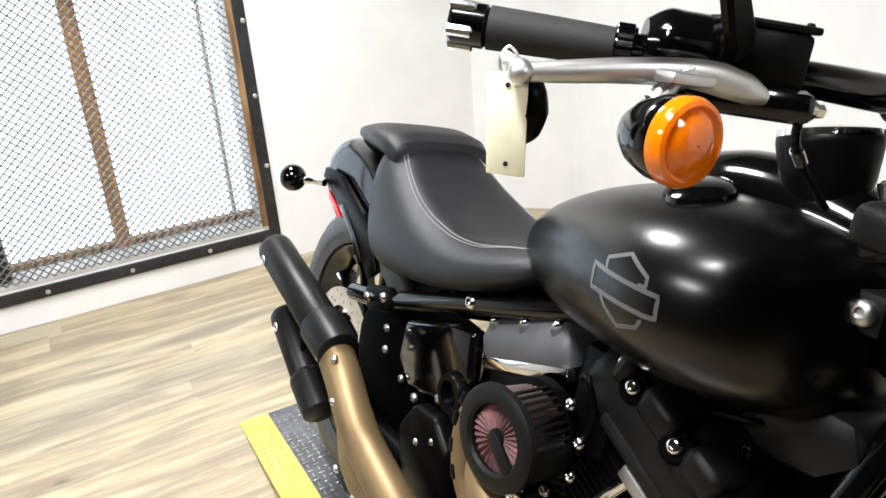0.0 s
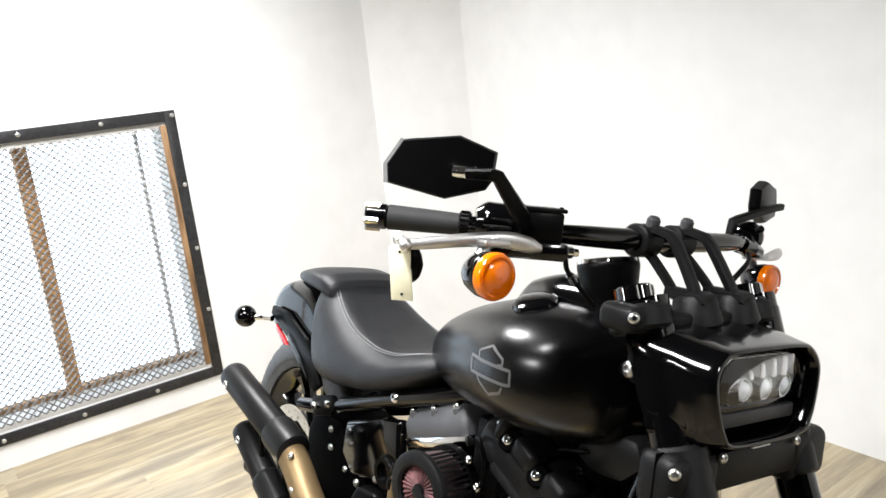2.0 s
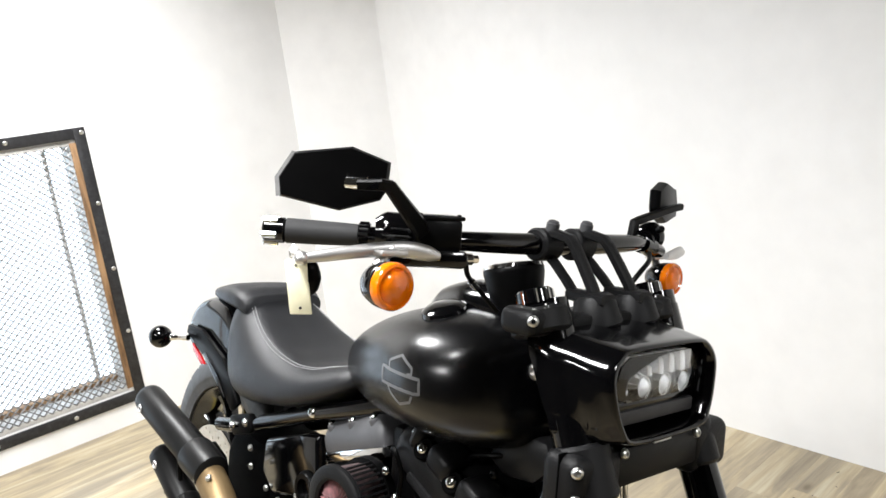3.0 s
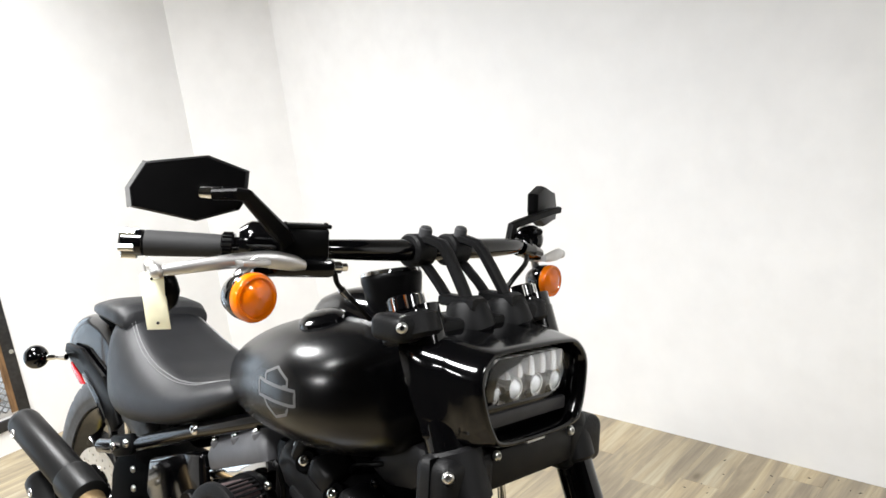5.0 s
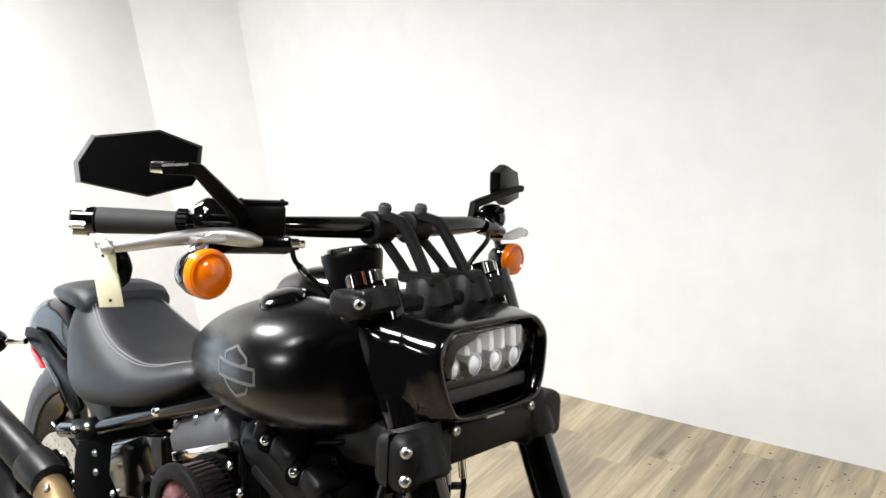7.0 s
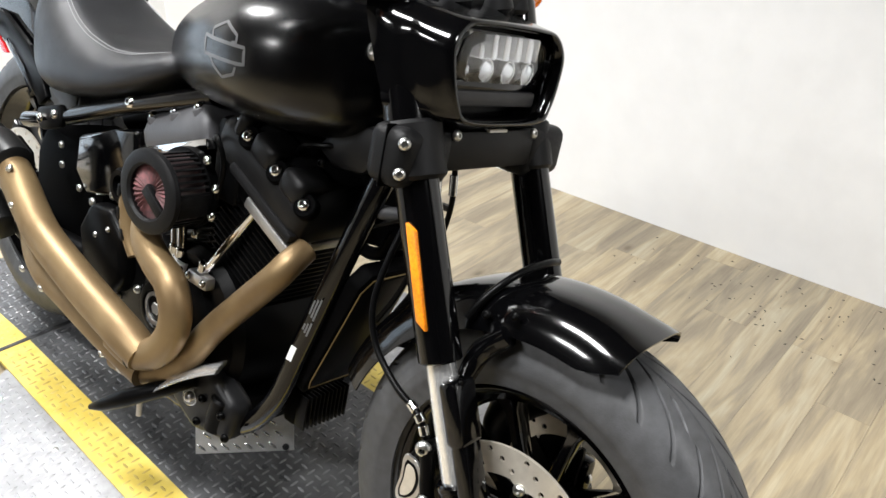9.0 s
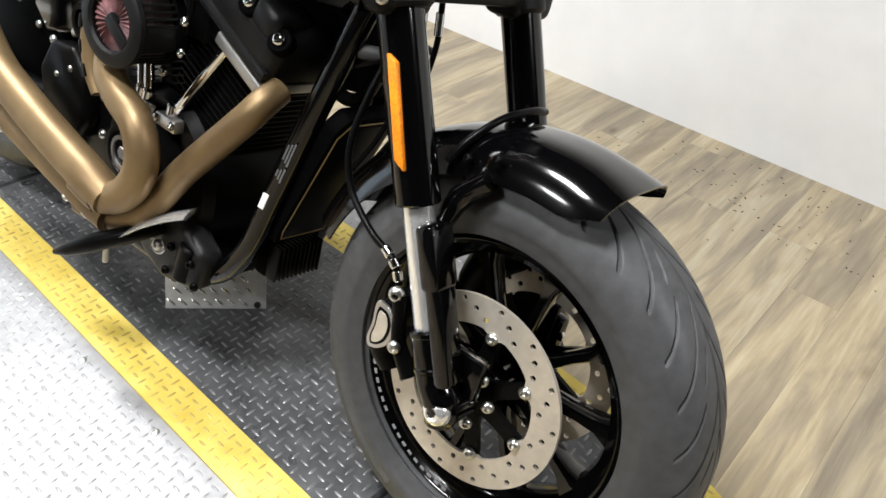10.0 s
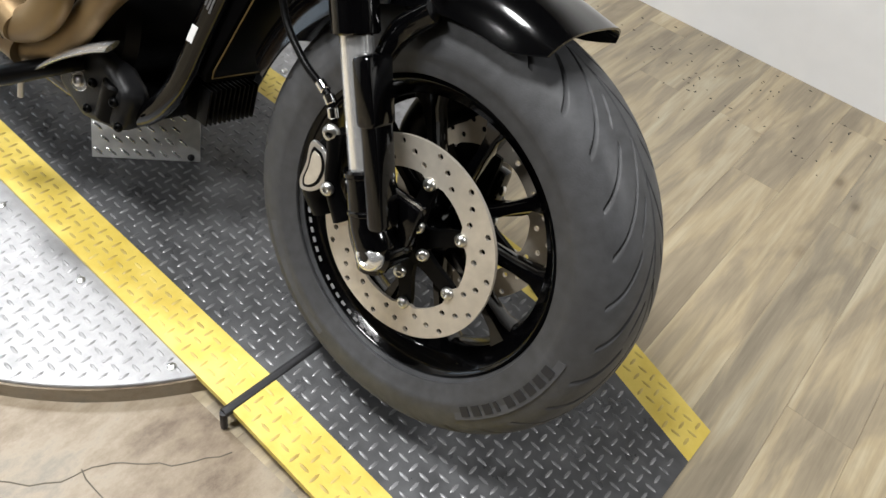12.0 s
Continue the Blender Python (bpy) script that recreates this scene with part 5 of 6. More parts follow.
case = B()
lathe(case, [(-0.10, 0.06), (-0.10, 0.13), (-0.085, 0.145), (0.085, 0.145), (0.10, 0.13), (0.10, 0.06)], Matrix.Translation((0, 0.67, 0.345)), seg=48)
box(case, (-0.095, 0.66, 0.22), (0.095, 0.98, 0.46), 0.025)
box(case, (-0.08, 0.52, 0.19), (0.08, 0.95, 0.26), 0.02)
part("crankcase", case, M_plastic, engine)
for lean, name in ((-24, "front"), (20, "rear")):
    m = cyl_frame(lean)
    part("barrel", cyl(B(), m @ Vector((0, 0, 0.12)), m @ Vector((0, 0, 0.33)), 0.058, seg=32), M_plastic, engine)
    for k in range(15):
        z = 0.135 + 0.0115 * k
        part("fin", box(B(), (-0.078, -0.078, z), (0.078, 0.078, z + 0.003), 0.0, m), M_fins, engine)
    part("head", box(B(), (-0.082, -0.088, 0.275), (0.082, 0.088, 0.306 if lean < 0 else 0.312), 0.008, m), M_plastic, engine)
    rear = lean > 0
    dz, ya, yb = (-0.032, -0.114, 0.084) if rear else (-0.042, -0.10, 0.11)
    part("trim_strip", box(B(), (-0.099 if rear else -0.110, ya - (0 if rear else 0.012), 0.345 + dz), (-0.05 if rear else 0.03, yb - 0.004 if rear else 0.004, 0.364 + dz), 0.003, m), M_chrome if rear else M_alloy, engine, "polished rocker base")
    # smooth cast cover, stepped sides, with screws on bosses at the rear, black discs in front
    rc = B()
    yc, hl = (ya + yb) / 2, (yb - ya) / 2
    rings = []
    prof = ((0.364, 0.093, 1.0), (0.372, 0.0955, 1.02), (0.392, 0.095, 1.02), (0.404, 0.089, 0.97), (0.418, 0.078, 0.9), (0.426, 0.064, 0.82), (0.428, 0.05, 0.72))
    if not rear:
        prof = ((0.364, 0.096, 1.08), (0.371, 0.104, 1.12), (0.396, 0.110, 1.13), (0.418, 0.112, 1.12), (0.430, 0.110, 1.08), (0.446, 0.098, 1.0), (0.458, 0.078, 0.9), (0.462, 0.05, 0.76))
    for z, w, l in prof:
        rings.append([m @ Vector((x * w * 0.75 - 0.028 if rear else x * (w if x < 0 else 0.04), yc + y * hl * l, z + dz)) for x, y in ((-1, -0.8), (-0.97, -0.9), (-0.9, -0.97), (-0.8, -1), (0.8, -1), (0.9, -0.97), (0.97, -0.9), (1, -0.8), (1, 0.8), (0.97, 0.9), (0.9, 0.97), (0.8, 1), (-0.8, 1), (-0.9, 0.97), (-0.97, 0.9), (-1, 0.8))])
    loop_faces(rc, rings)
    if not rear:
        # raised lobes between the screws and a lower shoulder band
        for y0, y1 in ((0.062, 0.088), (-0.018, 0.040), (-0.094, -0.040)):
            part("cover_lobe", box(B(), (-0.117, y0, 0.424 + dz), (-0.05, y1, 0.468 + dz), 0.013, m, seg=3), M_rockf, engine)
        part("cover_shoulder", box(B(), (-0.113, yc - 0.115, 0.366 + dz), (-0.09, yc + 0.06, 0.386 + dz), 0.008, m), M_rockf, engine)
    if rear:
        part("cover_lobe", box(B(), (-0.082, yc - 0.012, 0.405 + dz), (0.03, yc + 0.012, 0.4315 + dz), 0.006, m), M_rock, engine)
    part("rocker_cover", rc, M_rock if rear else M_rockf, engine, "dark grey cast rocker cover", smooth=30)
    if rear:
        for y in (-0.085, -0.015, 0.055):
            part("screw_boss", cyl(B(), m @ Vector((-0.079, y, 0.39 + dz)), m @ Vector((-0.087, y, 0.417 + dz)), 0.014, 0.012, seg=16, bevel=0.002), M_rock, engine)
            bolt(m @ Vector((-0.087, y, 0.4165 + dz)), m.to_3x3() @ Vector((-0.3, 0, 1)), 0.0085, engine, M_chrome)
    else:
        out = m.to_3x3() @ Vector((-0.8, 0, 0.6))
        for y in (0.051, -0.0285, -0.104):
            at = m @ Vector((-0.112, y, 0.402))
            # flush matte-black disc: the shade of a screw recess put in as colour
            part("seat_shade_disc", cyl(B(), at - out * 0.02, at - out * 0.001, 0.0185, seg=24, bevel=0.002), M_matte, engine)
            bolt(at - out * 0.001, out, 0.0098, engine, M_chrome)
        bolt(m @ Vector((-0.098, -0.126, 0.312)), m.to_3x3() @ Vector((-1, -0.3, 0.2)), 0.010, engine, M_chrome)
part("intake_box", box(B(), (-0.088, 0.592, 0.58), (0.06, 0.668, 0.725), 0.018), M_fins, engine, "black intake housing")
# push-rod tubes, lifter blocks
for y0, y1, z1 in ((0.640, 0.540, 0.600), (0.71, 0.745, 0.60), (0.73, 0.765, 0.59)):
    part("pushrod_tube", cyl(B(), (-0.098, y0, 0.455), (-0.085, y1, z1), 0.0085, seg=14), M_chrome, engine, "chrome push-rod tube")
    part("tube_collar", cyl(B(), (-0.099, y0, 0.45), (-0.098, y0 - 0.003, 0.475), 0.013, seg=14, bevel=0.002), M_chrome, engine)
for y in (0.635, 0.70):
    part("lifter_block", box(B(), (-0.118, y - 0.028, 0.435), (-0.08, y + 0.028, 0.458), 0.005), M_alloy, engine, "polished lifter block")
    for dy in (-0.02, 0.02):
        bolt((-0.118, y + dy, 0.448), (-1, 0, 0.2), 0.007, engine, M_chrome)
# cam cover with round badge
bm = lathe(B(), [(0, 0.105), (-0.018, 0.1), (-0.026, 0.085), (-0.026, 0.001)], Matrix.Translation((-0.092, 0.70, 0.36)), seg=40)
part("cam_cover", bm, M_plastic, engine)
bm = lathe(B(), [(0, 0.05), (-0.008, 0.05), (-0.011, 0.046), (-0.011, 0.036), (-0.007, 0.034), (-0.007, 0.001)], Matrix.Translation((-0.117, 0.735, 0.352)), seg=36)
part("round_cover", bm, M_plastic, engine)
bm = lathe(B(), [(0, 0.031), (-0.003, 0.031), (-0.003, 0.024), (0, 0.024)], Matrix.Translation((-0.124, 0.735, 0.352)), seg=32, close=True)
part("silver_ring", bm, M_alloy, engine, "silver printed ring")
part("centre_mark", lathe(B(), [(0, 0.012), (-0.003, 0.011), (-0.003, 0.001)], Matrix.Translation((-0.1235, 0.735, 0.352)), seg=6), M_alloy, engine)
# gearbox side cover with bolts
gb = B()
hexp = [(0.855, 0.36), (0.865, 0.44), (0.915, 0.478), (0.985, 0.47), (1.025, 0.41), (1.005, 0.335), (0.955, 0.305), (0.885, 0.315)]
mx = Matrix(((0, 0, -1, -0.08), (1, 0, 0, 0), (0, 1, 0, 0), (0, 0, 0, 1)))
slab(gb, hexp, 0.045, mx, 0.014, 3)
part("gearbox_cover", gb, M_plastic, engine)
for y, z in ((0.872, 0.472), (0.95, 0.492), (1.025, 0.455), (0.845, 0.41), (0.845, 0.34), (0.91, 0.30)):
    bolt((-0.095, y, z), (-1, 0, 0), 0.009, engine)
for y, z in ((0.91, 0.44), (0.955, 0.415)):
    bolt((-0.124, y, z), (-1, 0, 0), 0.006, engine)
part("starter", lathe(B(), [(0, 0.036), (-0.055, 0.036), (-0.062, 0.032), (-0.062, 0.022), (-0.04, 0.02)], Matrix.Translation((-0.05, 0.905, 0.525)), seg=32), M_plastic, engine)
for p in ((-0.075, 0.83, 0.53), (-0.07, 0.97, 0.56), (-0.09, 1.02, 0.50), (-0.095, 0.80, 0.47), (-0.10, 0.79, 0.40), (-0.105, 0.80, 0.34)):
    bolt(p, (-1, 0, 0), 0.0075, engine)
# air cleaner
ac = group("air_cleaner", label="open air cleaner with red pleated filter")
AM = Matrix.Translation((-0.126, 0.675, 0.598)) @ Matrix.Rotation(radians(6), 4, "Z")
n = 40
rings = []
for x, r in ((0.0, 0.057), (-0.066, 0.062)):
    rings.append([AM @ Vector((x, (r - 0.008 * (k % 2)) * math.cos(math.pi * k / n), (r - 0.008 * (k % 2)) * math.sin(math.pi * k / n))) for k in range(2 * n)])
bm = B()
loop_faces(bm, rings, caps=False)
part("pleated_filter", bm, M_pleat, ac, "blackish red pleated gauze", smooth=10)
part("face_ring", lathe(B(), [(-0.062, 0.066), (-0.066, 0.069), (-0.073, 0.068), (-0.077, 0.062), (-0.077, 0.047), (-0.073, 0.043), (-0.064, 0.045), (-0.062, 0.06)], AM, seg=56, close=True), M_cast, ac, "black cast outer ring")
part("back_ring", lathe(B(), [(0.012, 0.067), (-0.004, 0.067), (-0.006, 0.055), (0.012, 0.04)], AM, seg=48), M_plastic, ac)
n = 30
bm = B()
loop_faces(bm, [[AM @ Vector((-0.068 + 0.004 * (k % 2), r * math.cos(math.pi * k / n), r * math.sin(math.pi * k / n))) for k in range(2 * n)] for r in (0.045, 0.012)], caps=False)
part("face_pleats", bm, M_filter, ac, "dark red radial pleats", smooth=10)
part("centre_cap", lathe(B(), [(-0.064, 0.013), (-0.07, 0.012), (-0.071, 0.001)], AM, seg=20), M_cast, ac)
part("face_bar", box(B(), (-0.0765, -0.045, -0.009), (-0.0695, 0.008, 0.009), 0.002, AM @ Matrix.Rotation(radians(38), 4, "X")), M_cast, ac)
for k in range(18):
    a = radians(96 + 9.4 * k)
    part("ring_rib", box(B(), (-0.062, 0.0605, -0.0018), (0.0, 0.0635, 0.0018), 0.0, AM @ Matrix.Rotation(a, 4, "X")), M_cast, ac)
part("side_bar", box(B(), (-0.060, 0.0600, -0.014), (0.0, 0.0632, 0.022), 0.002, AM @ Matrix.Rotation(radians(186), 4, "X")), M_cast, ac)
for a in (40, 75, 110, 150, 200):
    bolt(AM @ Vector((-0.004, 0.078 * math.cos(radians(a + 90)), 0.078 * math.sin(radians(a + 90)))), (-1, 0, 0.2), 0.008, ac, M_chrome)

# -- exhaust --
exhaust = group("exhaust", label="bronze coated two-into-one exhaust with black mufflers")
part("rear_header", tube(B(), [(-0.10, 0.742, 0.59), (-0.145, 0.735, 0.545), (-0.172, 0.705, 0.507), (-0.182, 0.655, 0.484), (-0.185, 0.607, 0.465), (-0.186, 0.584, 0.427), (-0.187, 0.588, 0.382), (-0.189, 0.622, 0.336), (-0.194, 0.672, 0.313), (-0.2, 0.72, 0.325)], [0.024, 0.025, 0.025, 0.0255, 0.026, 0.026, 0.0265, 0.027, 0.029, 0.03], seg=28), M_bronze, exhaust, "bronze looped header pipe")
hs = B()
tube(hs, [(-0.15, 0.745, 0.622), (-0.162, 0.762, 0.595), (-0.168, 0.770, 0.544), (-0.17, 0.758, 0.494), (-0.172, 0.735, 0.46)], [0.011, 0.0165, 0.0165, 0.015, 0.011], seg=14)
part("header_guard", hs, M_bronze, exhaust, "slotted bronze heat guard")
for y, z, turn in ((0.771, 0.600, 20), (0.781, 0.566, 5), (0.779, 0.526, -10), (0.765, 0.492, -25)):
    part("guard_slot", box(B(), (-0.004, -0.0055, -0.011), (0.004, 0.0055, 0.011), 0.003, Matrix.Translation((-0.182, y - 0.006, z)) @ Matrix.Rotation(radians(turn), 4, "X")), M_plastic, exhaust)
part("front_header", tube(B(), [(-0.085, 0.418, 0.578), (-0.116, 0.416, 0.560), (-0.128, 0.428, 0.536), (-0.131, 0.46, 0.499), (-0.136, 0.546, 0.402), (-0.146, 0.617, 0.305), (-0.158, 0.69, 0.262), (-0.170, 0.76, 0.262)], [0.020, 0.0215, 0.022, 0.0225, 0.023, 0.0245, 0.028, 0.03], seg=28), M_bronze, exhaust, "bronze front header pipe")
up = [(-0.196, 0.645, 0.318), (-0.2, 0.70, 0.335), (-0.203, 0.81, 0.360), (-0.205, 0.91, 0.386), (-0.206, 0.99, 0.411), (-0.207, 1.04, 0.443), (-0.207, 1.08, 0.474), (-0.207, 1.13, 0.503), (-0.207, 1.18, 0.522)]
part("upper_pipe", tube(B(), up, [0.029, 0.0325, 0.033, 0.033, 0.0325, 0.0325, 0.0325, 0.033, 0.033], seg=30), M_bronze, exhaust, "bronze upper pipe shield")
lo = [(-0.165, 0.68, 0.262), (-0.170, 0.76, 0.276), (-0.176, 0.85, 0.296), (-0.180, 0.94, 0.314), (-0.183, 1.005, 0.326), (-0.177, 1.06, 0.347), (-0.167, 1.105, 0.376), (-0.162, 1.145, 0.402)]
part("lower_pipe", tube(B(), lo, [0.031, 0.033, 0.0335, 0.0335, 0.033, 0.032, 0.030, 0.029], seg=30), M_bronze, exhaust, "bronze lower pipe shield")
part("shield_seam", tube(B(), [(-0.212, 0.668, 0.290), (-0.2235, 0.662, 0.312), (-0.218, 0.664, 0.338), (-0.203, 0.668, 0.3475)], 0.0015, seg=6), M_plastic, exhaust)
for p, d in (((-0.236, 1.05, 0.453), (-1, 0, -0.5)), ((-0.2385, 1.125, 0.50), (-1, 0, -0.3)), ((-0.227, 1.085, 0.513), (-1, 0, 0.7)), ((-0.215, 1.05, 0.322), (-1, 0, -0.3)), ((-0.211, 0.98, 0.308), (-1, 0, -0.3)), ((-0.197, 0.775, 0.263), (-1, 0, -0.5)), ((-0.19, 0.725, 0.253), (-1, 0, -0.5))):
    bolt(p, d, 0.0075, exhaust)
for (y0, z0), (y1, z1), xa, xb, fat in (((1.112, 0.509), (1.472, 0.586), -0.207, -0.211, 1.0), ((1.185, 0.352), (1.408, 0.466), -0.194, -0.200, 0.88)):
    muf = group("muffler", label="satin black round muffler")
    a, b = Vector((xa, y0, z0)), Vector((xb, y1, z1))
    d = (b - a).normalized()
    mm = Matrix.Translation(a) @ d.to_track_quat("X", "Z").to_matrix().to_4x4() @ Matrix.Diagonal((1, fat, fat, 1))
    L = (b - a).length
    part("collar", lathe(B(), [(0.0, 0.032), (0.004, 0.0385), (0.012, 0.0395), (0.078, 0.0415), (0.086, 0.0405), (0.092, 0.034)], mm, seg=44), M_muffler, muf)
    part("body", lathe(B(), [(0.088, 0.033), (0.094, 0.0362), (L - 0.02, 0.0362), (L - 0.006, 0.0345), (L, 0.029), (L - 0.012, 0.026), (L - 0.06, 0.024)], mm, seg=44), M_muffler, muf)
    part("clamp_bolt", cyl(B(), mm @ Vector((0.02, -0.02, -0.040)), mm @ Vector((0.045, -0.02, -0.040)), 0.006, seg=10, bevel=0.001), M_chrome, muf)
    bm = lathe(B(), [(0, 0.010), (-0.002, 0.009), (-0.002, 0.007), (0, 0.006)], Matrix.Translation((xb - 0.0365 * fat, y1 - 0.045, z1 - 0.012)), seg=18, close=True)
    part("badge_ring", bm, M_alloy, muf, "small silver ring badge")
part("muffler_hanger", cyl(B(), (-0.205, 1.29, 0.50), (-0.20, 1.285, 0.415), 0.006, seg=10), M_plastic, exhaust, "black hanger rod between the mufflers")
part("muffler_bracket", slab(B(), [(1.10, 0.33), (1.17, 0.345), (1.22, 0.42), (1.22, 0.54), (1.16, 0.52)], 0.03, Matrix(((0, 0, -1, -0.15), (1, 0, 0, 0), (0, 1, 0, 0), (0, 0, 0, 1))), 0.003), M_plastic, exhaust)

# -- frame --
chassis = group("chassis", label="gloss black tubular steel frame")
for sx in (-1, 1):
    part("seat_rail", tube(B(), [(sx * 0.07, 0.70, 0.745), (sx * 0.088, 0.80, 0.712), (sx * 0.1, 0.91, 0.676), (sx * 0.112, 1.06, 0.622), (sx * 0.118, 1.16, 0.588), (sx * 0.115, 1.27, 0.56)], 0.0165, seg=18), M_gloss, chassis)
    part("down_tube", tube(B(), [(sx * 0.03, 0.30, 0.80), (sx * 0.052, 0.325, 0.70), (sx * 0.063, 0.366, 0.56), (sx * 0.068, 0.413, 0.41), (sx * 0.075, 0.453, 0.29), (sx * 0.085, 0.525, 0.215), (sx * 0.09, 0.68, 0.19), (sx * 0.09, 0.95, 0.19)], 0.0185, seg=20), M_gloss, chassis)
    part("swing_arm", tube(B(), [(sx * 0.1, 1.0, 0.34), (sx * 0.115, 1.2, 0.335), (sx * 0.115, 1.53, 0.315)], [0.03, 0.026, 0.026], seg=14), M_plastic, chassis)
    part("strut_bracket", slab(B(), [(1.085, 0.605), (1.10, 0.632), (1.19, 0.605), (1.195, 0.575), (1.17, 0.563), (1.10, 0.585)], 0.016, Matrix(((0, 0, sx, sx * 0.118), (1, 0, 0, 0), (0, 1, 0, 0), (0, 0, 0, 1))), 0.006), M_plastic, chassis)
    for y, z in ((1.112, 0.609), (1.172, 0.587)):
        bolt((sx * 0.134, y, z), (sx, 0, 0), 0.0095, chassis, M_chrome)
    bolt((sx * 0.108, 0.885, 0.688), (sx, 0, 0.2), 0.0125, chassis, M_chrome)
part("rail_joint", cyl(B(), (-0.099, 0.97, 0.655), (-0.1, 0.98, 0.652), 0.0195, seg=18, bevel=0.002), M_gloss, chassis)
part("head_stock", cyl(B(), (0, 0.27, 0.76), (0, 0.345, 0.965), 0.034, seg=24), M_gloss, chassis)
part("backbone", tube(B(), [(0, 0.31, 0.86), (0, 0.5, 0.80), (0, 0.75, 0.72), (0, 1.05, 0.62)], 0.032, seg=16), M_plastic, chassis)
# printed stickers on the right down tube
for z0, z1, w in ((0.475, 0.515, 0.010), (0.445, 0.47, 0.008)):
    for k in range(3):
        y = lambda z: 0.413 - (z - 0.41) * 0.31
        x = -0.0845
        bm = B()
        a = 0.006 * (k - 1)
        loop_faces(bm, [[(x + 0.0008 * s, y(z) - 0.006 + a + q, z) for s, q in ((0, -0.0018), (0, 0.0018), (-1, 0.0018), (-1, -0.0018))] for z in (z0 + 0.004 * k, z1 - 0.003 * k)])
        part("print_bar", bm, M_print, chassis, "grey unreadable print")
bm = B()
loop_faces(bm, [[(-0.0862 + 0.001 * s, 0.415 - (z - 0.405) * 0.31 + q, z) for s, q in ((0, -0.006), (0, 0.006), (-1, 0.006), (-1, -0.006))] for z in (0.39, 0.418)])
part("white_sticker", bm, M_white, chassis, "small white sticker")
# covers between frame and engine
part("side_cover", slab(B(), [(0.88, 0.642), (0.95, 0.622), (1.09, 0.575), (1.10, 0.50), (1.05, 0.46), (0.90, 0.50), (0.87, 0.56)], 0.028, Matrix(((0, 0, -1, -0.072), (1, 0, 0, 0), (0, 1, 0, 0), (0, 0, 0, 1))), 0.012, 3), M_gloss, MB, "gloss black side cover")
for p in ((-0.112, 1.125, 0.545), (-0.112, 1.12, 0.505), (-0.1, 1.07, 0.47)):
    bolt(p, (-1, 0, 0), 0.0075, MB)
part("rear_inner_guard", slab(B(), [(1.0, 0.55), (1.24, 0.56), (1.285, 0.50), (1.29, 0.38), (1.1, 0.3), (1.0, 0.35)], 0.16, Matrix(((0, 0, -1, 0.068), (1, 0, 0, 0), (0, 1, 0, 0), (0, 0, 0, 1))), 0.02), M_matte, MB, "black inner guard ahead of the rear wheel")
part("horn_panel", slab(B(), [(0.30, 0.72), (0.46, 0.72), (0.47, 0.588), (0.41, 0.580), (0.33, 0.592)], 0.02, Matrix(((0, 0, -1, 0.035), (1, 0, 0, 0), (0, 1, 0, 0), (0, 0, 0, 1))), 0.006), M_matte, MB, "black panel behind the frame tube")
part("coolant_hose", tube(B(), [(0.03, 0.44, 0.60), (0.02, 0.40, 0.572), (0.01, 0.35, 0.585), (0.0, 0.32, 0.63)], 0.011, seg=12), M_plastic, MB)
part("neck_cover", slab(B(), [(0.331, 0.783), (0.40, 0.785), (0.455, 0.728), (0.41, 0.705), (0.352, 0.712), (0.315, 0.746)], 0.13, Matrix(((0, 0, -1, 0.065), (1, 0, 0, 0), (0, 1, 0, 0), (0, 0, 0, 1))), 0.012), M_rockf, MB, "dull black plastic neck cover")
part("horn_cover", box(B(), (-0.05, 0.46, 0.70), (0.05, 0.60, 0.75), 0.02), M_matte, MB)
neck = part("neck_bracket", box(B(), (-0.078, 0.330, 0.868), (-0.03, 0.372, 0.906), 0.004), M_rockf, MB, "dark grey bracket at the frame neck")
bolt((-0.0785, 0.347, 0.887), (-1, 0, 0.1), 0.0125, neck, M_alloy)
# oil cooler between the down tubes
cooler = group("oil_cooler", label="flat black cooler panel with gold edge line")
cm = Matrix(((1, 0, 0, 0), (0, -0.37, -0.93, 0), (0, 0.93, -0.37, 0), (0, 0, 0, 1)))
cmx = Matrix.Translation((0, 0.385, 0.465)) @ cm
cp = [(-0.056, -0.14), (0.056, -0.14), (0.062, -0.12), (0.062, 0.10), (0.045, 0.125), (-0.045, 0.125), (-0.062, 0.10), (-0.062, -0.12)]
part("panel", slab(B(), cp, 0.03, cmx, 0.006), M_matte, cooler)
part("inner_panel", slab(B(), [(x * 0.82, y * 0.88) for x, y in cp], 0.0325, cmx, 0.002), M_fins, cooler)
for i in range(len(cp)):
    a, b = cp[i], cp[(i + 1) % len(cp)]
    part("edge_line", cyl(B(), cmx @ Vector((a[0] * 0.86, a[1] * 0.91, 0.0305)), cmx @ Vector((b[0] * 0.86, b[1] * 0.91, 0.0305)), 0.0012, seg=6), M_line, cooler)
reg = group("regulator", label="black finned voltage regulator")
part("base", box(B(), (-0.048, 0.425, 0.25), (0.048, 0.455, 0.318), 0.006), M_matte, reg)
for k in range(11):
    part("fin", box(B(), (-0.046 + 0.0092 * k - 0.0018, 0.402, 0.254), (-0.046 + 0.0092 * k + 0.0018, 0.4255, 0.314), 0.001), M_fins, reg)
part("cable", tube(B(), [(-0.045, 0.36, 0.63), (-0.035, 0.30, 0.66), (0.0, 0.27, 0.69), (0.05, 0.27, 0.68)], 0.006, seg=8), M_plastic, MB)
part("wire_clip", tube(B(), [(-0.05, 0.345, 0.665), (-0.04, 0.31, 0.668), (-0.01, 0.28, 0.67)], [0.011, 0.011, 0.009], seg=10), M_grey, MB)
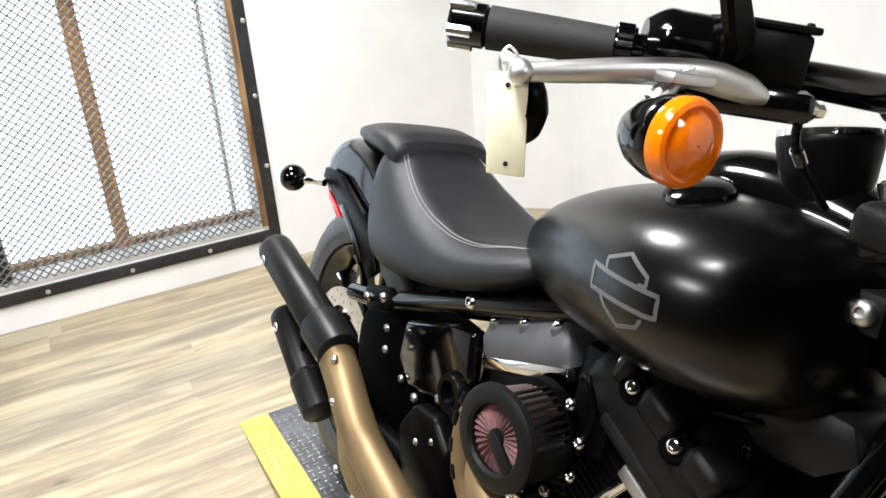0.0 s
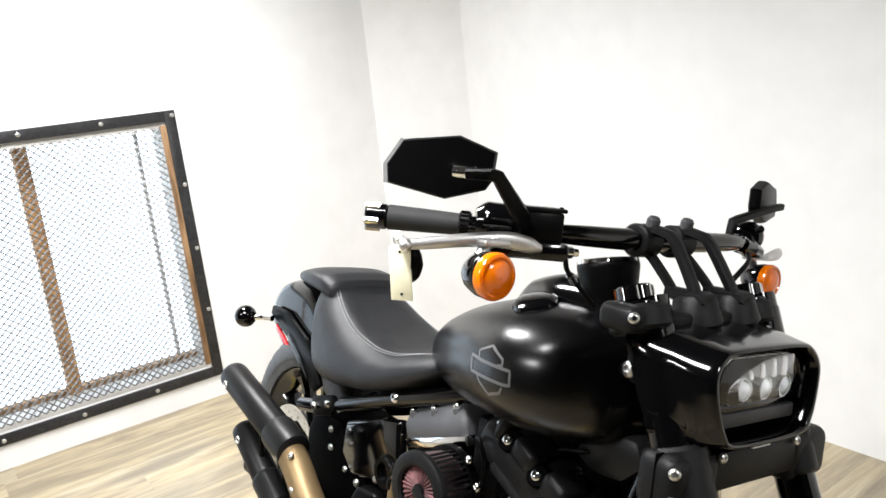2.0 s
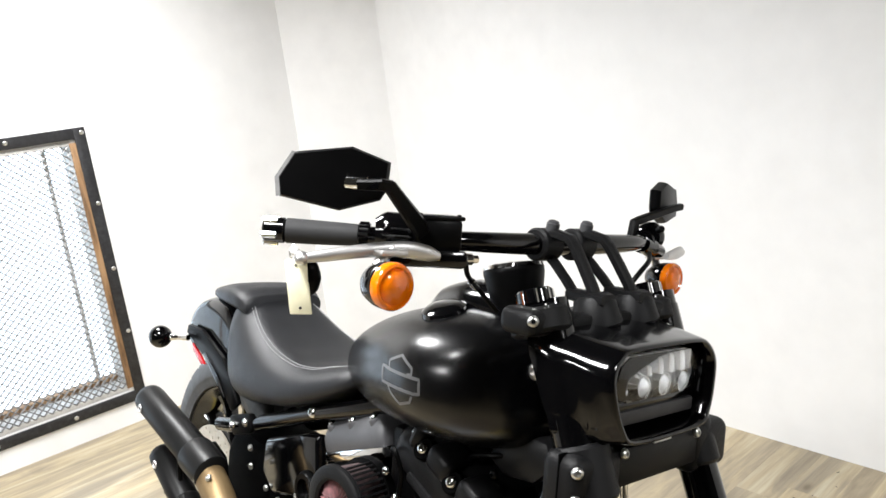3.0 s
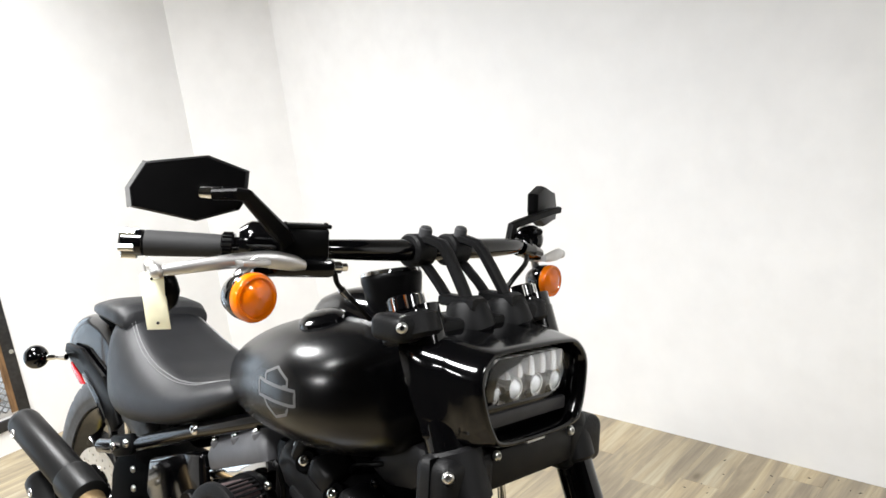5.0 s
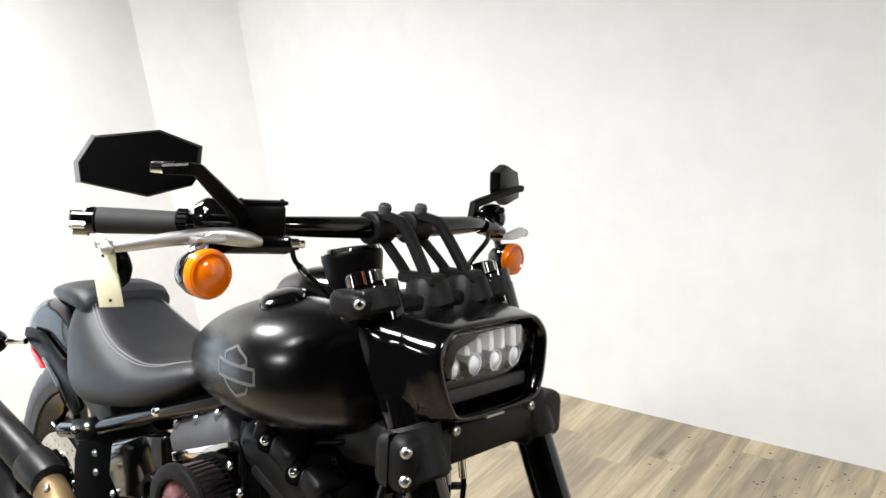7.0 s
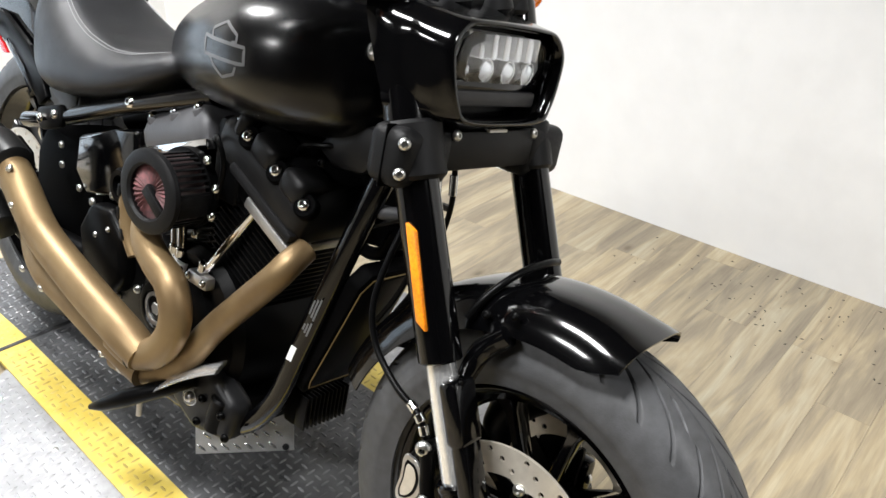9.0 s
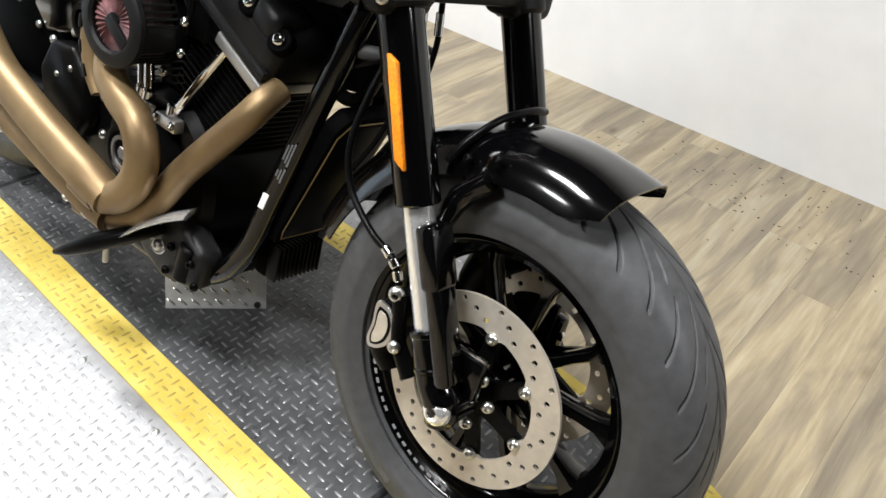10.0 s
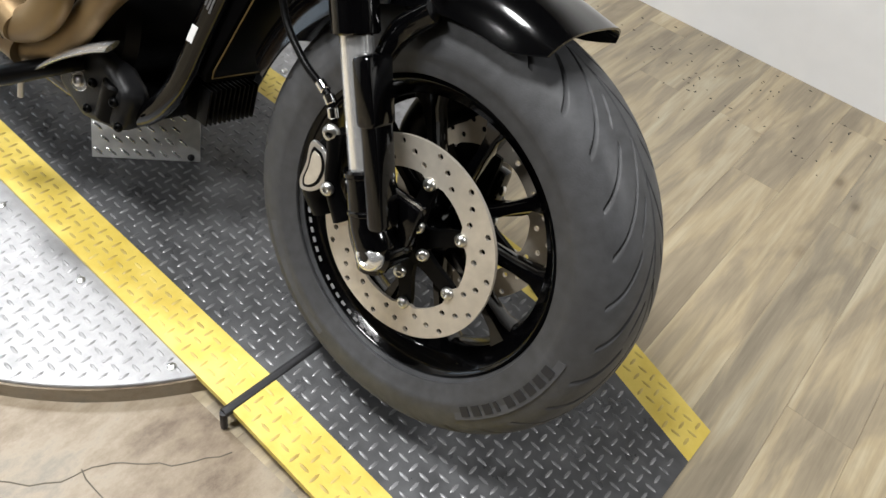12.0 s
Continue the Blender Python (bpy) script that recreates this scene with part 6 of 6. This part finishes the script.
part("spark_wire", tube(B(), [(-0.07, 0.49, 0.70), (-0.075, 0.465, 0.725), (-0.07, 0.43, 0.735), (-0.05, 0.40, 0.74)], 0.0045, seg=8), M_plastic, MB)
part("spark_wire", tube(B(), [(-0.11, 0.63, 0.69), (-0.125, 0.605, 0.70), (-0.12, 0.59, 0.66), (-0.115, 0.605, 0.60)], 0.0045, seg=8), M_plastic, MB)
bolt((-0.105, 0.575, 0.735), (-1, 0, 0), 0.008, MB, M_chrome)
bolt((-0.085, 0.41, 0.715), (-1, 0, 0), 0.008, MB, M_plastic)
# foot control on the right
foot = group("foot_control", label="black foot peg with chrome brake pedal")
part("bracket", slab(B(), [(0.50, 0.20), (0.49, 0.27), (0.56, 0.31), (0.63, 0.295), (0.68, 0.255), (0.67, 0.205), (0.60, 0.175)], 0.05, Matrix(((0, 0, -1, -0.075), (1, 0, 0, 0), (0, 1, 0, 0), (0, 0, 0, 1))), 0.018, 3), M_rockf, foot, "rounded black casting")
part("washer", cyl(B(), (-0.124, 0.606, 0.240), (-0.129, 0.6045, 0.241), 0.0165, seg=28, bevel=0.001), M_slider, foot, "bright steel washer")
part("master", cyl(B(), (-0.115, 0.545, 0.205), (-0.115, 0.53, 0.275), 0.02, seg=20, bevel=0.004), M_plastic, foot)
bolt((-0.129, 0.6045, 0.241), (-1, -0.3, 0.2), 0.0095, foot, M_alloy)
for p in ((-0.128, 0.57, 0.255), (-0.128, 0.515, 0.25), (-0.127, 0.58, 0.205), (-0.127, 0.50, 0.215)):
    bolt(p, (-1, -0.3, 0), 0.008, foot, M_plastic)
part("peg", tube(B(), [(-0.125, 0.60, 0.272), (-0.16, 0.62, 0.262), (-0.20, 0.68, 0.222), (-0.218, 0.722, 0.193), (-0.226, 0.752, 0.174)], [0.010, 0.015, 0.016, 0.012, 0.005], seg=14), M_plastic, foot, "black tapered foot peg")
bm = B()
rings = []
for k, p in enumerate(spline([(-0.128, 0.53, 0.334), (-0.145, 0.56, 0.318), (-0.158, 0.595, 0.293), (-0.164, 0.63, 0.264), (-0.164, 0.66, 0.237)], 5)):
    rings.append([p + Vector((0.021 * math.cos(a), 0.012 * math.cos(a), 0.006 * math.sin(a))) for a in [2 * math.pi * j / 12 for j in range(12)]])
loop_faces(bm, rings)
part("brake_pedal", bm, M_slider, foot, "chrome brake pedal")
part("peg_bolt_post", cyl(B(), (-0.185, 0.665, 0.19), (-0.185, 0.665, 0.225), 0.005, seg=10), M_alloy, foot)
stand = part("side_stand", tube(B(), [(0.10, 0.72, 0.19), (0.17, 0.78, 0.11), (0.225, 0.80, 0.055)], [0.014, 0.012, 0.014], seg=12), M_gloss, MB, "black folding side stand")

# ---- loose things ----
# inclined tread-plate support under the frame
M_plate = mat("bright_plate", (0.74, 0.74, 0.73), 0.36, 0.35, vary=0.2, scale=40, rvary=0.1)
m = Matrix.Translation((-0.085, 0.742, 0.0062)) @ Matrix.Rotation(radians(-44), 4, "Z")
support = tagged(new("frame_support"), "small inclined aluminium tread-plate support with bolts", "support")
support.matrix_world = m
bm = B()
loop_faces(bm, [[(x, 0.0, 0.0), (x, 0.07, 0.0), (x, 0.07, 0.083), (x, 0.052, 0.083)] for x in (0.004, 0.196)])
part("wedge", bm, M_steel, support)
pm = Matrix(((1, 0, 0, 0), (0, 0.53, -0.848, 0), (0, 0.848, 0.53, 0), (0, 0, 0, 1)))
part("plate", slab(B(), [(0, 0), (0.20, 0), (0.20, 0.096), (0, 0.096)], 0.004, pm, 0.0008), M_plate, support, "bright tread plate")
tb = treads("tread_pattern", 0.012, 0.172, 0.012, 0.09, lambda x, y: True, lambda x, y: 0.0, M_slider, support, 0.024, turn=-38)
tb.matrix_local = pm @ Matrix.Translation((0, 0, 0.004))
bolt(pm @ Vector((0.183, 0.008, 0.004)), pm.to_3x3() @ Vector((0, 0, 1)), 0.007, support, M_steel)

# price tag on the brake lever
MW = motorcycle.matrix_world
ballw = MW @ Vector((-0.437, 0.4216, 1.039))
M_tag = mat("yellow_card", (0.95, 0.92, 0.68), 0.6, vary=0.08, scale=60)
key_tag = tagged(new("key_tag"), "pale yellow key tag with black fob hanging from lever", "key tag")
key_tag.matrix_world = Matrix.Translation(ballw + Vector((0.0, 0.002, 0.030))) @ Matrix.Rotation(radians(-38), 4, "Z") @ Matrix.Rotation(radians(4), 4, "Y") @ Matrix.Scale(0.8, 4)
part("card", slab(B(), [(-0.0165, -0.112), (0.0165, -0.115), (0.0165, -0.030), (0.012, -0.026), (-0.012, -0.026), (-0.0165, -0.03)], 0.0035, Matrix(((1, 0, 0, 0), (0, 0, -1, 0), (0, 1, 0, 0), (0, 0, 0, 1))), 0.001), M_tag, key_tag, "pale yellow card")
part("ring", tube(B(), [(0.0, 0, -0.036), (0.006, 0.001, -0.026), (0.007, 0, -0.014), (0.0, 0, -0.006), (-0.007, 0, -0.014), (-0.006, -0.001, -0.026), (0.0, 0, -0.036)], 0.0014, seg=6), M_alloy, key_tag)
part("clip", tube(B(), [(-0.004, 0, -0.012), (-0.001, -0.002, -0.015), (0.001, 0, -0.02), (0.0, 0, -0.028)], [0.004, 0.0055, 0.005, 0.003], seg=12), M_white, key_tag, "white string knot")
part("fob", tube(B(), [(0.014, 0.012, -0.024), (0.016, 0.012, -0.034), (0.017, 0.012, -0.046), (0.018, 0.012, -0.062), (0.016, 0.012, -0.078), (0.013, 0.012, -0.088)], [0.006, 0.011, 0.015, 0.016, 0.012, 0.004], seg=18), M_plastic, key_tag, "black key fob")
for z in (-0.036, -0.103):
    part("eyelet", cyl(B(), (0, -0.0036, z), (0, -0.0042, z), 0.0022, seg=10), M_steel, key_tag)

# ---- lamps under the ceiling ----
M_tube = glow("lamp_diffuser", (1.0, 0.98, 0.95), 9.0)
for lx, ly in LAMPS:
    lamp = tagged(new("ceiling_light"), "white batten ceiling light with glowing diffuser", "light", group="ceiling lights")
    lamp.location = (lx, ly, CEIL)
    part("housing", box(B(), (-0.17, -0.36, -0.05), (0.17, 0.36, 0), 0.01), M_white, lamp)
    part("diffuser", box(B(), (-0.155, -0.34, -0.066), (0.155, 0.34, -0.0505), 0.006), M_tube, lamp)

# dark crumbs on the floor beside the wall
M_crumb = mat("crumbs", (0.03, 0.028, 0.025), 0.8)
rng = random.Random(5)
cv, cf = [], []
for k in range(110):
    x, y = rng.gauss(1.42, 0.16), rng.gauss(0.02, 0.22)
    if x > LEFT - 0.02 or x < 0.9:
        continue
    a, s = rng.uniform(0, 6.3), rng.uniform(0.0015, 0.0045)
    k0 = len(cv)
    for q in range(4):
        cv.append((x + s * (1.6 if q % 2 else 0.6) * math.cos(a + q * 1.57), y + s * (1.6 if q % 2 else 0.6) * math.sin(a + q * 1.57), FLOOR))
    cv.append((x, y, FLOOR + 0.002))
    cf.extend([(k0 + q, k0 + (q + 1) % 4, k0 + 4) for q in range(4)])
me = bpy.data.meshes.new("crumbs")
me.from_pydata(cv, [], cf)
me.materials.append(M_crumb)
tagged(new("crumbs", me), "dark crumbs scattered over the plank floor", "crumbs", kind="stuff")

# flagstone-look floor piece beside the turntable
M_crack = mat("crack", (0.10, 0.085, 0.065), 0.8)
rng = random.Random(9)
stone = slab(B(), [(-1.1, -0.45), (-0.272, -0.45), (-0.268, 0.2), (-0.26, 0.62), (-1.1, 0.66)], 0.0035, pose(0, 0, FLOOR - 0.0025))
stone_floor = tagged(part("stone_floor", stone, M_stone), "tan flagstone-look floor covering with dark cracks", "floor", kind="structure")
for pts in ([(-0.29, 0.09), (-0.345, 0.115), (-0.39, 0.17), (-0.445, 0.21), (-0.50, 0.225), (-0.55, 0.30), (-0.60, 0.31)], [(-0.33, -0.02), (-0.37, 0.02), (-0.40, 0.05), (-0.44, 0.04)], [(-0.45, 0.21), (-0.46, 0.13), (-0.52, 0.08), (-0.60, 0.05)]):
    pp = spline([(x + rng.uniform(-0.006, 0.006), y + rng.uniform(-0.006, 0.006), FLOOR + 0.001) for x, y in pts], 4)
    part("crack", tube(B(), [(p.x + rng.uniform(-0.003, 0.003), p.y + rng.uniform(-0.003, 0.003), p.z) for p in pp], 0.0011, seg=5, smooth=False), M_crack, stone_floor)

# planks, laid across towards the long wall
pw, pl = 0.125, 1.22
shapes = {}


def plank_mesh(w, l):
    key = (round(w, 3), round(l, 3))
    if key not in shapes:
        ob = part("plank", box(B(), (0, 0, -0.004), (l - 0.0003, w - 0.0003, 0.0), 0.0003, seg=1), M_plank)
        shapes[key] = ob.data
        bpy.data.objects.remove(ob)
    return shapes[key]


rng = random.Random(3)
y = -1.9
while y < BACK - 0.001:
    w = min(pw, BACK - y)
    x = X0 + 1.0 + rng.uniform(0, pl) * 0.999 - pl
    while x < LEFT - 0.001:
        x1 = min(x + pl, LEFT)
        x0 = max(x, X0 + 0.8)
        if x1 - x0 > 0.02:
            ob = new("plank", plank_mesh(w, x1 - x0))
            ob.parent = floor
            ob.location = (x0, y, FLOOR)
        x += pl
    y += pw
